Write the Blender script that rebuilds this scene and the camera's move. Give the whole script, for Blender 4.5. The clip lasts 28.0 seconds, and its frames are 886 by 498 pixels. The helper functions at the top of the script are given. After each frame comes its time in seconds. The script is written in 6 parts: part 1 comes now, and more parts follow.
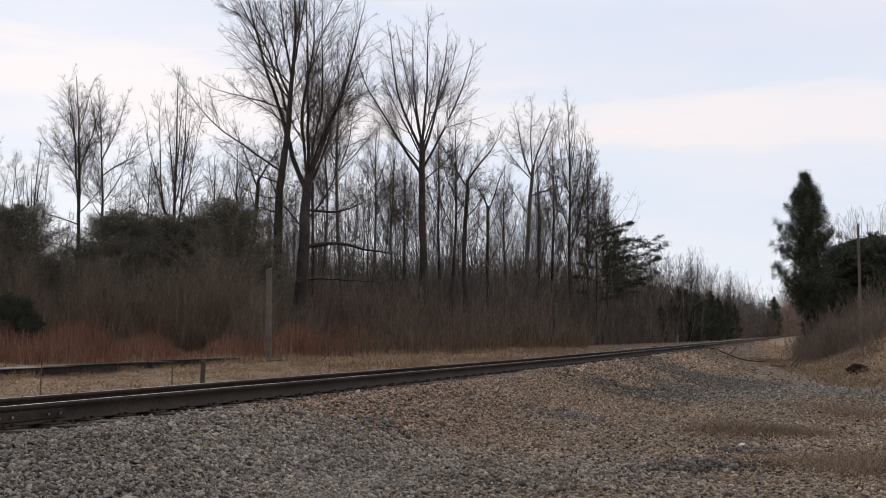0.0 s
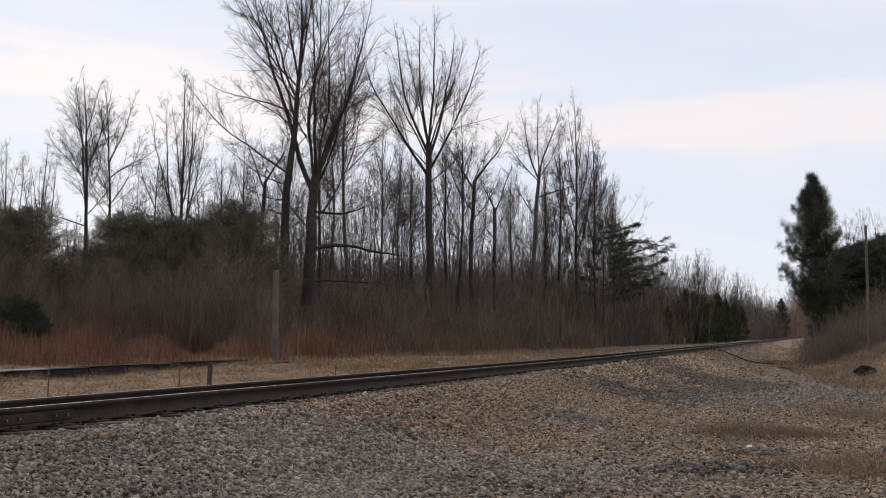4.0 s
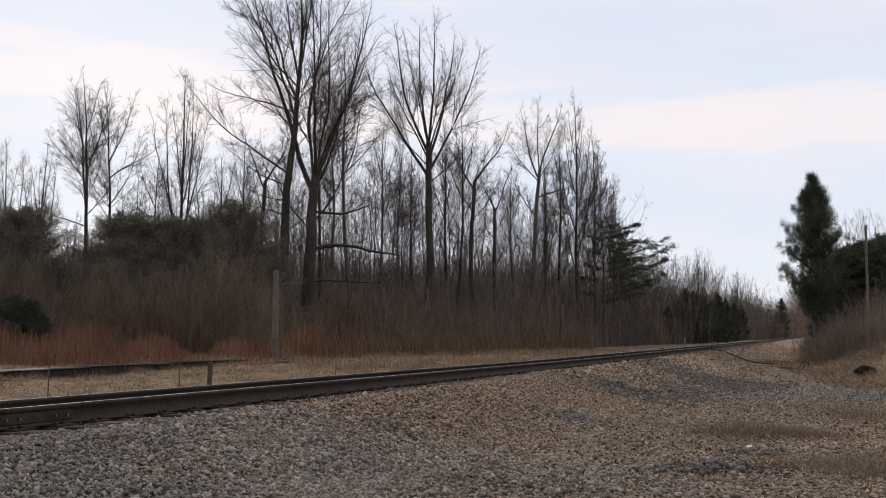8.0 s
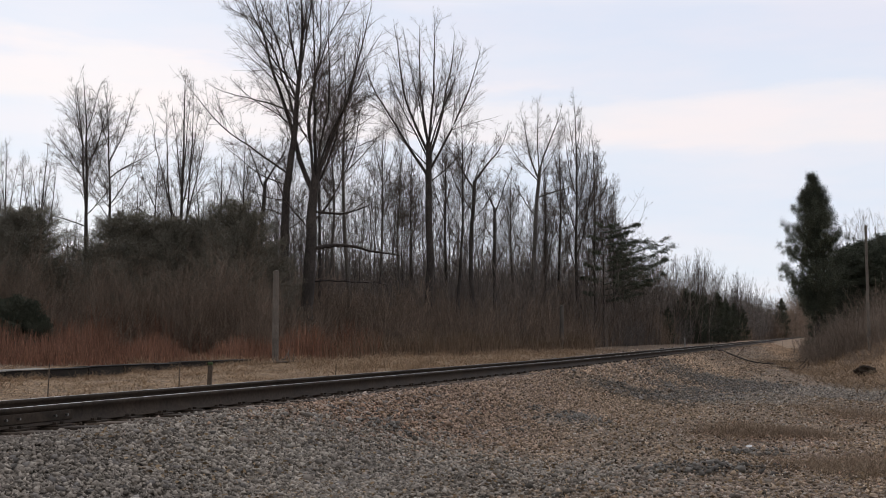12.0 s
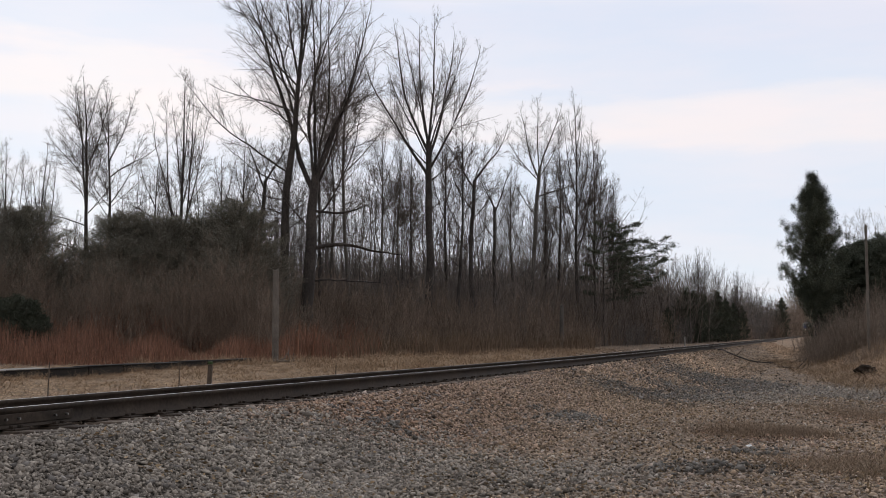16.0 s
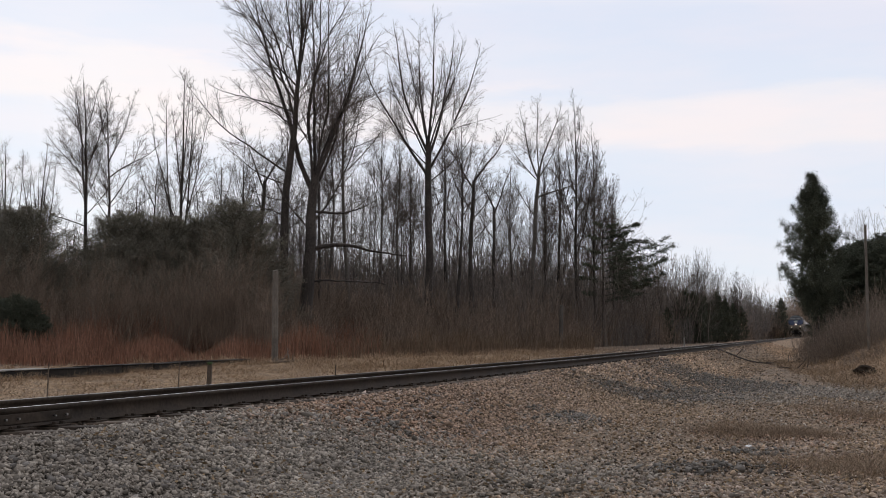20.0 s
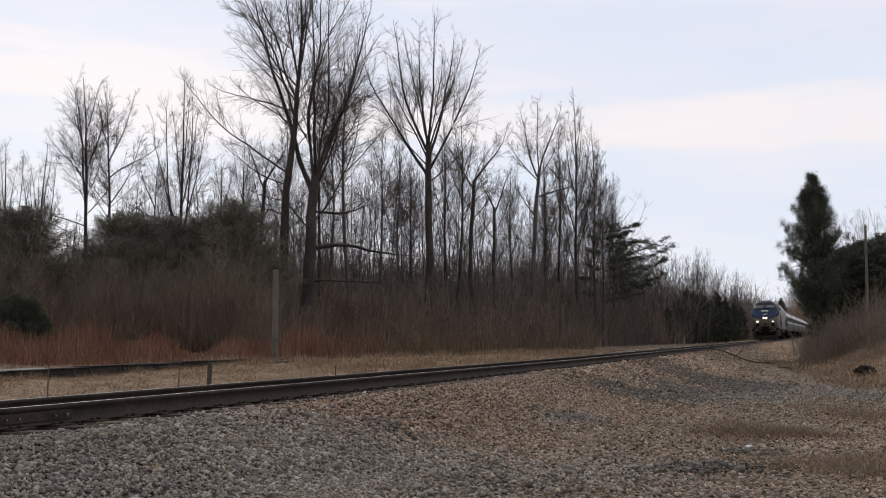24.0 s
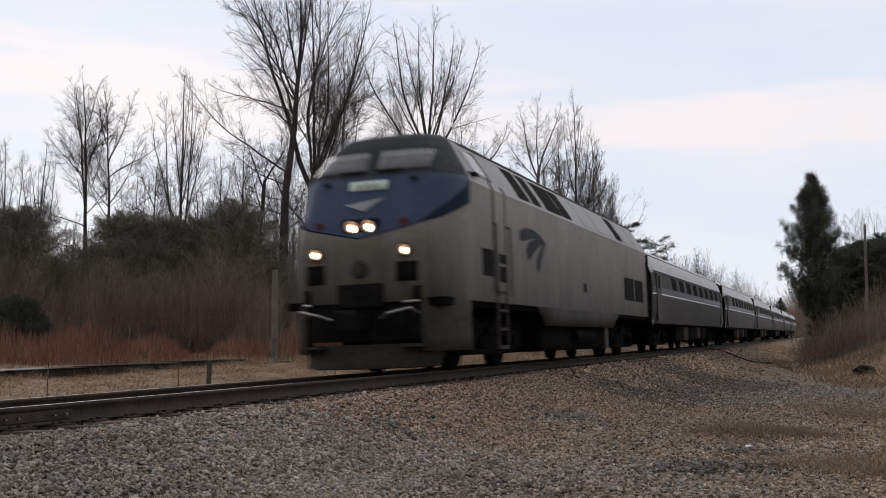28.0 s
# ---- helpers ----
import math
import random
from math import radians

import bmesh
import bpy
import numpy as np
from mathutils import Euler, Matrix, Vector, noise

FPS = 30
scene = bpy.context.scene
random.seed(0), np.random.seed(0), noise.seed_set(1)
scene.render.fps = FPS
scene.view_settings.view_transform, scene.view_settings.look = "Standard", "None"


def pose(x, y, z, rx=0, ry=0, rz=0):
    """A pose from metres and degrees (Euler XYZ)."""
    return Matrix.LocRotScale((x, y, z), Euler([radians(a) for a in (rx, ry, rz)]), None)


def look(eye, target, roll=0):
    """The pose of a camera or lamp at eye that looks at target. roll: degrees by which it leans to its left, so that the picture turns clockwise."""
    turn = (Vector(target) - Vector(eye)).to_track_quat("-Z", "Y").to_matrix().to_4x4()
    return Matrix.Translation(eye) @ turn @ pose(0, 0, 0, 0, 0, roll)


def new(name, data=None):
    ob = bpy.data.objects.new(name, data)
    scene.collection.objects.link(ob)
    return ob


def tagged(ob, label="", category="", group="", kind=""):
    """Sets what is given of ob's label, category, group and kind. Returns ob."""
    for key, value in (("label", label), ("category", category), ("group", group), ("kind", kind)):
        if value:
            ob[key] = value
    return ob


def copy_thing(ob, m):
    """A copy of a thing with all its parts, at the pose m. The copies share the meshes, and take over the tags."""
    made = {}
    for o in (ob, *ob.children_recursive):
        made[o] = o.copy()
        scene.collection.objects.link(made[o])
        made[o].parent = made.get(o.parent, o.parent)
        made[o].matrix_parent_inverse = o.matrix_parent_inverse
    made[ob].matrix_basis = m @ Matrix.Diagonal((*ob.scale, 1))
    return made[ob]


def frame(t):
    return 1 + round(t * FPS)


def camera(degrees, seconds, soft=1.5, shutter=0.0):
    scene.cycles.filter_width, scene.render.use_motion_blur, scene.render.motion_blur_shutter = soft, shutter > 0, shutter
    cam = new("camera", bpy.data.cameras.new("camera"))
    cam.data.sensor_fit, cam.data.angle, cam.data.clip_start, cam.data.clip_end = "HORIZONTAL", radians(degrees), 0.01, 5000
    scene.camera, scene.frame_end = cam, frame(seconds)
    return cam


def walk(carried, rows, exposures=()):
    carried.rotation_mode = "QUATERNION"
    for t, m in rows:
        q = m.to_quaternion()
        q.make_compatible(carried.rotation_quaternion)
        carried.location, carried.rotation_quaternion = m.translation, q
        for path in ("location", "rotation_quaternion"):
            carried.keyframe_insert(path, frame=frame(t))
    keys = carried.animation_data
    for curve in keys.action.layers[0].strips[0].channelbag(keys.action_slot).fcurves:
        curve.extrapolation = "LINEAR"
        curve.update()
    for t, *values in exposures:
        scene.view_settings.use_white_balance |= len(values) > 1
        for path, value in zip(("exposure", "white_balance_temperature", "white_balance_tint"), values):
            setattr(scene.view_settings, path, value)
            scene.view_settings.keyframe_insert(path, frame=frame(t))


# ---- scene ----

# ---------- camera: a tripod beside the line, one small pan at the start ----------
EYE = (0.0, 0.0, 0.643)
YAW, PITCH = 19.84, 4.53
cam = camera(43.8, 28.0, soft=0.95, shutter=0.32)


def aim(dx, dy):
    """The tripod's pose, its head turned by small steps of 0.0294 degrees."""
    return pose(*EYE, 90 + PITCH + dy * 0.0294, 0, YAW + dx * 0.0294)


walk(cam, [(0.0, aim(-10.5, -2.2)), (0.5, aim(-8.2, -2.2)), (1.0, aim(-7.4, -2.2)), (1.4, aim(-6.6, -1.6)), (1.7, aim(-2.5, 0.6)),
           (2.0, aim(0.4, 0.8)), (2.6, aim(1.0, 0.8)), (3.5, aim(1.3, 0.8)), (8.0, aim(1.4, 0.8)), (12.5, aim(1.4, 0.8)),
           (14.5, aim(1.4, -0.3)), (18.0, aim(1.2, -0.3)), (20.0, aim(0.6, 0.3)), (24.0, aim(0.8, 0.4)), (26.0, aim(0.2, -0.2)),
           (27.0, aim(-0.6, -0.4)), (28.0, aim(0, 0))])

# ---------- the line of the track ----------
TRACK_X, BEND, LEAN = -7.565, 0.0079, 0.0344
SPEED, NOSE_END = 28.09, 16.37


def bend(y):
    if y < 30:
        return 0.0
    return BEND * (y - 30) ** 2 / 140 if y < 100 else BEND * (y - 65)


def slope(y):
    return 0.0 if y < 30 else BEND * min(1.0, (y - 30) / 70)


def rise(y):
    """The line climbs gently away from the tripod."""
    t = min(max((y - 30) / 230, 0.0), 1.0)
    return 0.62 * (t if t < 0.9 else 0.9 + (t - 0.9) * (1.1 - t) * 5)


def track(y, u=0.0, z=0.0):
    """A point beside the track's centre line: u towards the near side, z above the rails, on the canted track."""
    c, s = math.cos(LEAN), math.sin(LEAN)
    return (TRACK_X - bend(y) + u * c - z * s, y, u * s + z * c + rise(y))


# ---------- world: high broken cloud, soft light ----------
SUN_EL, SUN_AZ = radians(16), radians(-38)
world = bpy.data.worlds.new("world")
scene.world = world
world.use_nodes = True


def nd(nt, kind, **values):
    n = nt.nodes.new(kind)
    for k, v in values.items():
        if k in n.inputs:
            n.inputs[k].default_value = v
        else:
            setattr(n, k, v)
    return n


def build_world():
    nt = world.node_tree
    nt.nodes.clear()
    out = nd(nt, "ShaderNodeOutputWorld")
    bg = nd(nt, "ShaderNodeBackground")
    sky = nd(nt, "ShaderNodeTexSky", sky_type="NISHITA", sun_disc=False, sun_elevation=SUN_EL, sun_rotation=SUN_AZ)
    geo = nd(nt, "ShaderNodeTexCoord")
    # clouds lie in long flat banks, tilted a little to the view and frayed by noise
    mp = nd(nt, "ShaderNodeMapping")
    mp.inputs["Scale"].default_value = (1.0, 1.0, 5.0)
    n1 = nd(nt, "ShaderNodeTexNoise", Scale=2.6, Detail=6.0, Roughness=0.55)
    n2 = nd(nt, "ShaderNodeTexNoise", Scale=6.0, Detail=5.0, Roughness=0.55)
    bank = nd(nt, "ShaderNodeVectorMath", operation="DOT_PRODUCT")
    bank.inputs[1].default_value = (0.06, 0.022, 1.0)
    fray = nd(nt, "ShaderNodeMath", operation="MULTIPLY_ADD")
    fray.inputs[1].default_value = 0.10
    r1 = nd(nt, "ShaderNodeValToRGB")
    ramp = r1.color_ramp
    ramp.interpolation = "EASE"
    for at, col in ((0.10, (0.845, 0.885, 0.965)), (0.19, (0.80, 0.855, 0.965)), (0.222, (0.83, 0.865, 0.96)), (0.238, (0.95, 0.905, 0.93)), (0.262, (0.945, 0.905, 0.94)), (0.275, (0.81, 0.85, 0.96)),
                    (0.33, (0.79, 0.83, 0.955)), (0.36, (0.91, 0.89, 0.965)), (0.45, (0.82, 0.845, 0.955)), (0.65, (0.89, 0.885, 0.955))):
        e = ramp.elements.new(at)
        e.color = (*col, 1)
    ramp.elements[0].color, ramp.elements[-1].color = (0.84, 0.88, 0.96, 1), (0.86, 0.87, 0.955, 1)
    r2 = nd(nt, "ShaderNodeValToRGB")
    r2.color_ramp.elements[0].position, r2.color_ramp.elements[1].position = 0.40, 0.62
    r2.color_ramp.elements[0].color = (0.965, 0.985, 1.0, 1)
    r2.color_ramp.elements[1].color = (1.03, 1.0, 0.99, 1)
    cloud = nd(nt, "ShaderNodeMixRGB", blend_type="MULTIPLY", Fac=1.0)
    dim = nd(nt, "ShaderNodeMixRGB", blend_type="MULTIPLY", Fac=1.0)
    dim.inputs[2].default_value = (0.03, 0.03, 0.03, 1)
    mix = nd(nt, "ShaderNodeMixRGB", Fac=0.9)
    L = nt.links.new
    L(geo.outputs["Generated"], mp.inputs["Vector"])
    for n in (n1, n2):
        L(mp.outputs[0], n.inputs["Vector"])
    L(geo.outputs["Generated"], bank.inputs[0])
    L(n1.outputs["Fac"], fray.inputs[0])
    L(bank.outputs["Value"], fray.inputs[2])
    L(fray.outputs[0], r1.inputs[0])
    L(n2.outputs["Fac"], r2.inputs[0])
    L(r1.outputs[0], cloud.inputs[1])
    L(r2.outputs[0], cloud.inputs[2])
    L(sky.outputs[0], dim.inputs[1])
    L(dim.outputs[0], mix.inputs[1])
    L(cloud.outputs[0], mix.inputs[2])
    # the evening glow: brightest on the sun's side, dim overhead and behind
    dot = nd(nt, "ShaderNodeVectorMath", operation="DOT_PRODUCT")
    dot.inputs[1].default_value = (-0.36, 0.91, 0.2)
    glow_ = nd(nt, "ShaderNodeMapRange", interpolation_type="SMOOTHSTEP")
    for i, v in ((1, -0.5), (2, 0.8), (3, 0.55), (4, 1.0)):
        glow_.inputs[i].default_value = v
    L(geo.outputs["Generated"], dot.inputs[0])
    L(dot.outputs["Value"], glow_.inputs[0])
    L(glow_.outputs[0], bg.inputs["Strength"])
    L(mix.outputs[0], bg.inputs["Color"])
    L(bg.outputs[0], out.inputs[0])


build_world()
sun_data = bpy.data.lights.new("sun", "SUN")
sun_data.energy, sun_data.angle, sun_data.color = 0.5, radians(40), (1.0, 0.95, 0.88)
sun = new("sun", sun_data)
sun.matrix_world = look((0, 0, 60), (60 * -math.sin(SUN_AZ) / math.tan(SUN_EL), -60 * math.cos(SUN_AZ) / math.tan(SUN_EL), 0))
scene.view_settings.exposure = 0.08


# ---------- materials ----------
def material(name, base, rough=0.8, metal=0.0, var=0.25, scale=3.0, fine=40.0, bump=0.3, dist=0.01, spec=0.3, tint=None, island=False, rnd=False, attr=None, spread=(0.55, 1.5)):
    """A surface with stains at one scale, grain at another and a fine relief; base and tint are the ends of its colour."""
    m = bpy.data.materials.new(name)
    m.use_nodes = True
    nt = m.node_tree
    L = nt.links.new
    b = nt.nodes["Principled BSDF"]
    b.inputs["Metallic"].default_value = metal
    b.inputs["Specular IOR Level"].default_value = spec
    tc = nd(nt, "ShaderNodeTexCoord")
    src = tc.outputs["Object"]
    if attr:
        g = nd(nt, "ShaderNodeNewGeometry")
        src = g.outputs["Position"]
    big = nd(nt, "ShaderNodeTexNoise", Scale=scale, Detail=4.0, Roughness=0.6)
    small = nd(nt, "ShaderNodeTexNoise", Scale=fine, Detail=3.0, Roughness=0.65)
    L(src, big.inputs["Vector"])
    L(src, small.inputs["Vector"])
    t = tint or tuple(min(1.0, c * 1.6 + 0.01) for c in base)
    r = nd(nt, "ShaderNodeValToRGB")
    r.color_ramp.elements[0].position, r.color_ramp.elements[1].position = 0.3, 0.7
    r.color_ramp.elements[0].color, r.color_ramp.elements[1].color = (*base, 1), (*t, 1)
    L(big.outputs["Fac"], r.inputs[0])
    col = r.outputs[0]
    if attr:
        a = nd(nt, "ShaderNodeAttribute", attribute_name=attr)
        mx = nd(nt, "ShaderNodeMixRGB", blend_type="MIX", Fac=0.82)
        L(col, mx.inputs[1])
        L(a.outputs["Color"], mx.inputs[2])
        col = mx.outputs[0]
    k = nd(nt, "ShaderNodeMapRange")
    k.inputs[1].default_value, k.inputs[2].default_value = 0.3, 0.7
    k.inputs[3].default_value, k.inputs[4].default_value = 1.0 - var, 1.0 + var
    L(small.outputs["Fac"], k.inputs[0])
    v = nd(nt, "ShaderNodeMixRGB", blend_type="MULTIPLY", Fac=1.0)
    L(col, v.inputs[1])
    L(k.outputs[0], v.inputs[2])
    col = v.outputs[0]
    if island or rnd:
        g2 = nd(nt, "ShaderNodeNewGeometry") if island else nd(nt, "ShaderNodeObjectInfo")
        k2 = nd(nt, "ShaderNodeMapRange")
        k2.inputs[3].default_value, k2.inputs[4].default_value = spread
        L(g2.outputs["Random Per Island" if island else "Random"], k2.inputs[0])
        v2 = nd(nt, "ShaderNodeMixRGB", blend_type="MULTIPLY", Fac=1.0)
        L(col, v2.inputs[1])
        L(k2.outputs[0], v2.inputs[2])
        col = v2.outputs[0]
    L(col, b.inputs["Base Color"])
    rr = nd(nt, "ShaderNodeMapRange")
    rr.inputs[3].default_value, rr.inputs[4].default_value = max(0.02, rough - 0.12), min(1.0, rough + 0.12)
    L(big.outputs["Fac"], rr.inputs[0])
    L(rr.outputs[0], b.inputs["Roughness"])
    if bump:
        bp = nd(nt, "ShaderNodeBump", Strength=bump, Distance=dist)
        L(small.outputs["Fac"], bp.inputs["Height"])
        L(bp.outputs[0], b.inputs["Normal"])
    return m


def glow(name, color, strength):
    m = bpy.data.materials.new(name)
    m.use_nodes = True
    b = m.node_tree.nodes["Principled BSDF"]
    b.inputs["Base Color"].default_value = (*color, 1)
    b.inputs["Emission Color"].default_value = (*color, 1)
    b.inputs["Emission Strength"].default_value = strength
    return m


BARK = material("bark", (0.042, 0.036, 0.032), 0.9, var=0.35, scale=1.2, fine=14, bump=0.7, dist=0.03, tint=(0.10, 0.086, 0.075))
BARK_PALE = material("pale_bark", (0.085, 0.075, 0.065), 0.9, var=0.3, scale=0.8, fine=12, bump=0.6, dist=0.03, tint=(0.16, 0.144, 0.125))
TWIG = material("twigs", (0.085, 0.07, 0.061), 0.9, var=0.2, scale=0.6, fine=9, bump=0, tint=(0.16, 0.132, 0.115))
# Far twigs in paler colours: the haze of distance is painted in.
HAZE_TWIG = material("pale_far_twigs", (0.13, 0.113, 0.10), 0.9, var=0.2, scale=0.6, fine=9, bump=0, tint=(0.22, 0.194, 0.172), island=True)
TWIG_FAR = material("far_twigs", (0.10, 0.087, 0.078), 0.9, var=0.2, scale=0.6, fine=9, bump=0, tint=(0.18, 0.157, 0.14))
BRUSH = material("brush_stems", (0.185, 0.138, 0.102), 0.95, var=0.25, scale=0.5, fine=8, bump=0, tint=(0.335, 0.256, 0.192), island=True)
# Darker brush colour for inside the wood: its inner shade is painted in.
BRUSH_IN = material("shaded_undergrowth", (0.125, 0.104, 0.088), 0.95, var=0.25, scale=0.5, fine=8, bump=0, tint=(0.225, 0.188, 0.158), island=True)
RED_BRUSH = material("red_brush_stems", (0.185, 0.09, 0.058), 0.9, var=0.25, scale=0.6, fine=8, bump=0, tint=(0.315, 0.172, 0.112), island=True)
DRY_GRASS = material("dry_grass", (0.24, 0.162, 0.10), 0.95, var=0.3, scale=0.7, fine=10, bump=0, tint=(0.42, 0.305, 0.195), island=True)
NEEDLES = material("needles", (0.142, 0.132, 0.10), 0.85, var=0.3, scale=0.8, fine=12, bump=0, tint=(0.25, 0.23, 0.182), island=True)
CEDAR = material("cedar_sprays", (0.05, 0.058, 0.04), 0.85, var=0.3, scale=0.8, fine=12, bump=0, tint=(0.11, 0.118, 0.082), island=True)
GROUND = material("ground", (0.13, 0.11, 0.09), 0.95, var=0.5, scale=0.5, fine=16, bump=0.8, dist=0.04, tint=(0.26, 0.215, 0.165), attr="earth")


def pebbles(m, scale, amount):
    """Adds a speckle of small stones, each of its own shade, to a ground material."""
    nt = m.node_tree
    L = nt.links.new
    b = nt.nodes["Principled BSDF"]
    col = b.inputs["Base Color"].links[0].from_socket
    g = nd(nt, "ShaderNodeNewGeometry")
    for k in (scale, scale * 0.37):
        v = nd(nt, "ShaderNodeTexVoronoi", Scale=k)
        L(g.outputs["Position"], v.inputs["Vector"])
        sp = nd(nt, "ShaderNodeSeparateColor")
        L(v.outputs["Color"], sp.inputs[0])
        r = nd(nt, "ShaderNodeMapRange")
        r.inputs[3].default_value, r.inputs[4].default_value = 1 - amount, 1 + amount
        L(sp.outputs[0], r.inputs[0])
        x = nd(nt, "ShaderNodeMixRGB", blend_type="MULTIPLY", Fac=1.0)
        L(col, x.inputs[1])
        L(r.outputs[0], x.inputs[2])
        col = x.outputs[0]
    L(col, b.inputs["Base Color"])


pebbles(GROUND, 32.0, 0.5)
STONE = material("ballast_stone", (0.245, 0.213, 0.176), 0.9, var=0.2, scale=0.3, fine=30, bump=0.3, tint=(0.41, 0.362, 0.30), island=True, spread=(0.42, 1.5))
RUST_STEEL = material("rail_steel", (0.036, 0.029, 0.023), 0.75, metal=0.0, spec=0.15, var=0.3, scale=2, fine=25, bump=0.2, tint=(0.07, 0.053, 0.04))
BRIGHT_STEEL = material("worn_rail_head", (0.30, 0.30, 0.30), 0.3, metal=1.0, var=0.1, scale=4, fine=60, bump=0.05)
TIE_WOOD = material("tie_wood", (0.06, 0.047, 0.037), 0.95, var=0.4, scale=2, fine=20, bump=0.8, dist=0.02, tint=(0.16, 0.124, 0.094), rnd=True)
GREY_WOOD = material("weathered_wood", (0.11, 0.095, 0.08), 0.9, var=0.35, scale=1.5, fine=18, bump=0.6, dist=0.02, tint=(0.235, 0.205, 0.172))
CONCRETE = material("old_concrete", (0.20, 0.19, 0.17), 0.9, var=0.3, scale=1.0, fine=15, bump=0.5, dist=0.02, tint=(0.42, 0.40, 0.36))


# ---------- mesh helpers ----------
def mesh_np(name, verts, faces, mat, smooth=False):
    """A mesh from arrays of corners and of faces with one number of sides."""
    verts, faces = np.asarray(verts, np.float32), np.asarray(faces, np.int32)
    me = bpy.data.meshes.new(name)
    n, k = faces.shape
    me.vertices.add(len(verts))
    me.vertices.foreach_set("co", verts.ravel())
    me.loops.add(n * k)
    me.loops.foreach_set("vertex_index", faces.ravel())
    me.polygons.add(n)
    me.polygons.foreach_set("loop_start", np.arange(0, n * k, k, dtype=np.int32))
    me.polygons.foreach_set("loop_total", np.full(n, k, np.int32))
    if smooth:
        me.polygons.foreach_set("use_smooth", np.ones(n, bool))
    me.update(calc_edges=True)
    me.materials.append(mat)
    return me


def mesh_part(name, me, parent=None, label=""):
    ob = new(name, me)
    if parent:
        ob.parent = parent
    return tagged(ob, label)


def part(name, bm, mat, parent=None, label=""):
    """Links a bmesh as one mesh object under a thing or a part."""
    me = bpy.data.meshes.new(name)
    bm.to_mesh(me)
    bm.free()
    me.materials.append(mat)
    return mesh_part(name, me, parent, label)


def thing(name, m, label, category, group="", kind=""):
    ob = new(name)
    ob.matrix_basis = m
    return tagged(ob, label, category, group, kind)


def box(bm, x0, x1, y0, y1, z0, z1, bevel=0.0):
    """A box with rounded edges, added to bm."""
    r = bmesh.ops.create_cube(bm, size=1.0, matrix=Matrix.Translation(((x0 + x1) / 2, (y0 + y1) / 2, (z0 + z1) / 2)) @ Matrix.Diagonal((x1 - x0, y1 - y0, z1 - z0, 1)))
    if bevel:
        edges = list({e for v in r["verts"] for e in v.link_edges})
        bmesh.ops.bevel(bm, geom=edges, offset=bevel, segments=2, affect="EDGES", profile=0.5)
    return bm


def boxed(*a, **k):
    return box(bmesh.new(), *a, **k)


def cyl(bm, p0, p1, r, seg=12, r2=None):
    """A round bar from p0 to p1."""
    p0, p1 = Vector(p0), Vector(p1)
    d = p1 - p0
    m = Matrix.Translation((p0 + p1) / 2) @ d.to_track_quat("Z", "Y").to_matrix().to_4x4()
    bmesh.ops.create_cone(bm, cap_ends=True, segments=seg, radius1=r, radius2=r if r2 is None else r2, depth=d.length, matrix=m)
    return bm


# ---------- branching ----------
def unit(a):
    return a / np.maximum(np.linalg.norm(a, axis=-1, keepdims=True), 1e-9)


def limbs(rng, start, way, length, r0, r1, k=4, wiggle=0.12, up=0.0):
    """n limbs of k pieces: their points (n, k+1, 3) and radii (n, k+1)."""
    n = len(start)
    P = np.zeros((n, k + 1, 3))
    P[:, 0] = start
    d = unit(way)
    for i in range(k):
        d = unit(d + rng.normal(0, wiggle, (n, 3)) + np.array((0, 0, up)))
        P[:, i + 1] = P[:, i] + d * (length / k)[:, None]
    f = np.linspace(0, 1, k + 1)[None]
    return P, r0[:, None] * (1 - f) + r1[:, None] * f


def tubes(P, R, sides=4):
    """Corners and four-sided faces of tubes round many limbs."""
    n, k1, _ = P.shape
    T = np.gradient(P, axis=1)
    T = unit(T)
    ref = np.where(np.abs(T[..., 2:3]) > 0.9, np.array((1.0, 0.0, 0.0)), np.array((0.0, 0.0, 1.0)))
    A = unit(np.cross(T, ref))
    B = np.cross(T, A)
    ang = np.arange(sides) * 2 * math.pi / sides
    V = P[:, :, None] + R[:, :, None, None] * (A[:, :, None] * np.cos(ang)[None, None, :, None] + B[:, :, None] * np.sin(ang)[None, None, :, None])
    idx = np.arange(n * k1 * sides).reshape(n, k1, sides)
    nxt = np.roll(idx, -1, axis=2)
    F = np.stack((idx[:, :-1], nxt[:, :-1], nxt[:, 1:], idx[:, 1:]), -1).reshape(-1, 4)
    return V.reshape(-1, 3), F


def join(pieces):
    V, F, n = [], [], 0
    for v, f in pieces:
        V.append(v)
        F.append(f + n)
        n += len(v)
    return np.concatenate(V), np.concatenate(F)


def sprout(rng, P, R, per, f0, f1, angle, spread, ratio, lengths, rmin, up=0.25):
    """Side shoots on limbs: start, way, length and first radius of each."""
    n, k1, _ = P.shape
    who = np.repeat(np.arange(n), np.maximum(1, np.round(per * lengths / lengths.mean())).astype(int))
    f = rng.uniform(f0, f1, len(who)) * (k1 - 1)
    i = np.minimum(f.astype(int), k1 - 2)
    w = (f - i)[:, None]
    start = P[who, i] * (1 - w) + P[who, i + 1] * w
    T = unit(P[who, i + 1] - P[who, i])
    rad = R[who, i] * (1 - w[:, 0]) + R[who, i + 1] * w[:, 0]
    side = unit(np.cross(T, rng.normal(0, 1, (len(who), 3))))
    a = np.radians(rng.normal(angle, spread, len(who)))[:, None]
    way = unit(T * np.cos(a) + side * np.sin(a) + np.array((0, 0, up)))
    ln = lengths[who] * ratio * rng.uniform(0.5, 1.15, len(who)) * (1.15 - 0.88 * f / (k1 - 1))
    return start, way, ln, np.maximum(rad * 0.62, rmin)


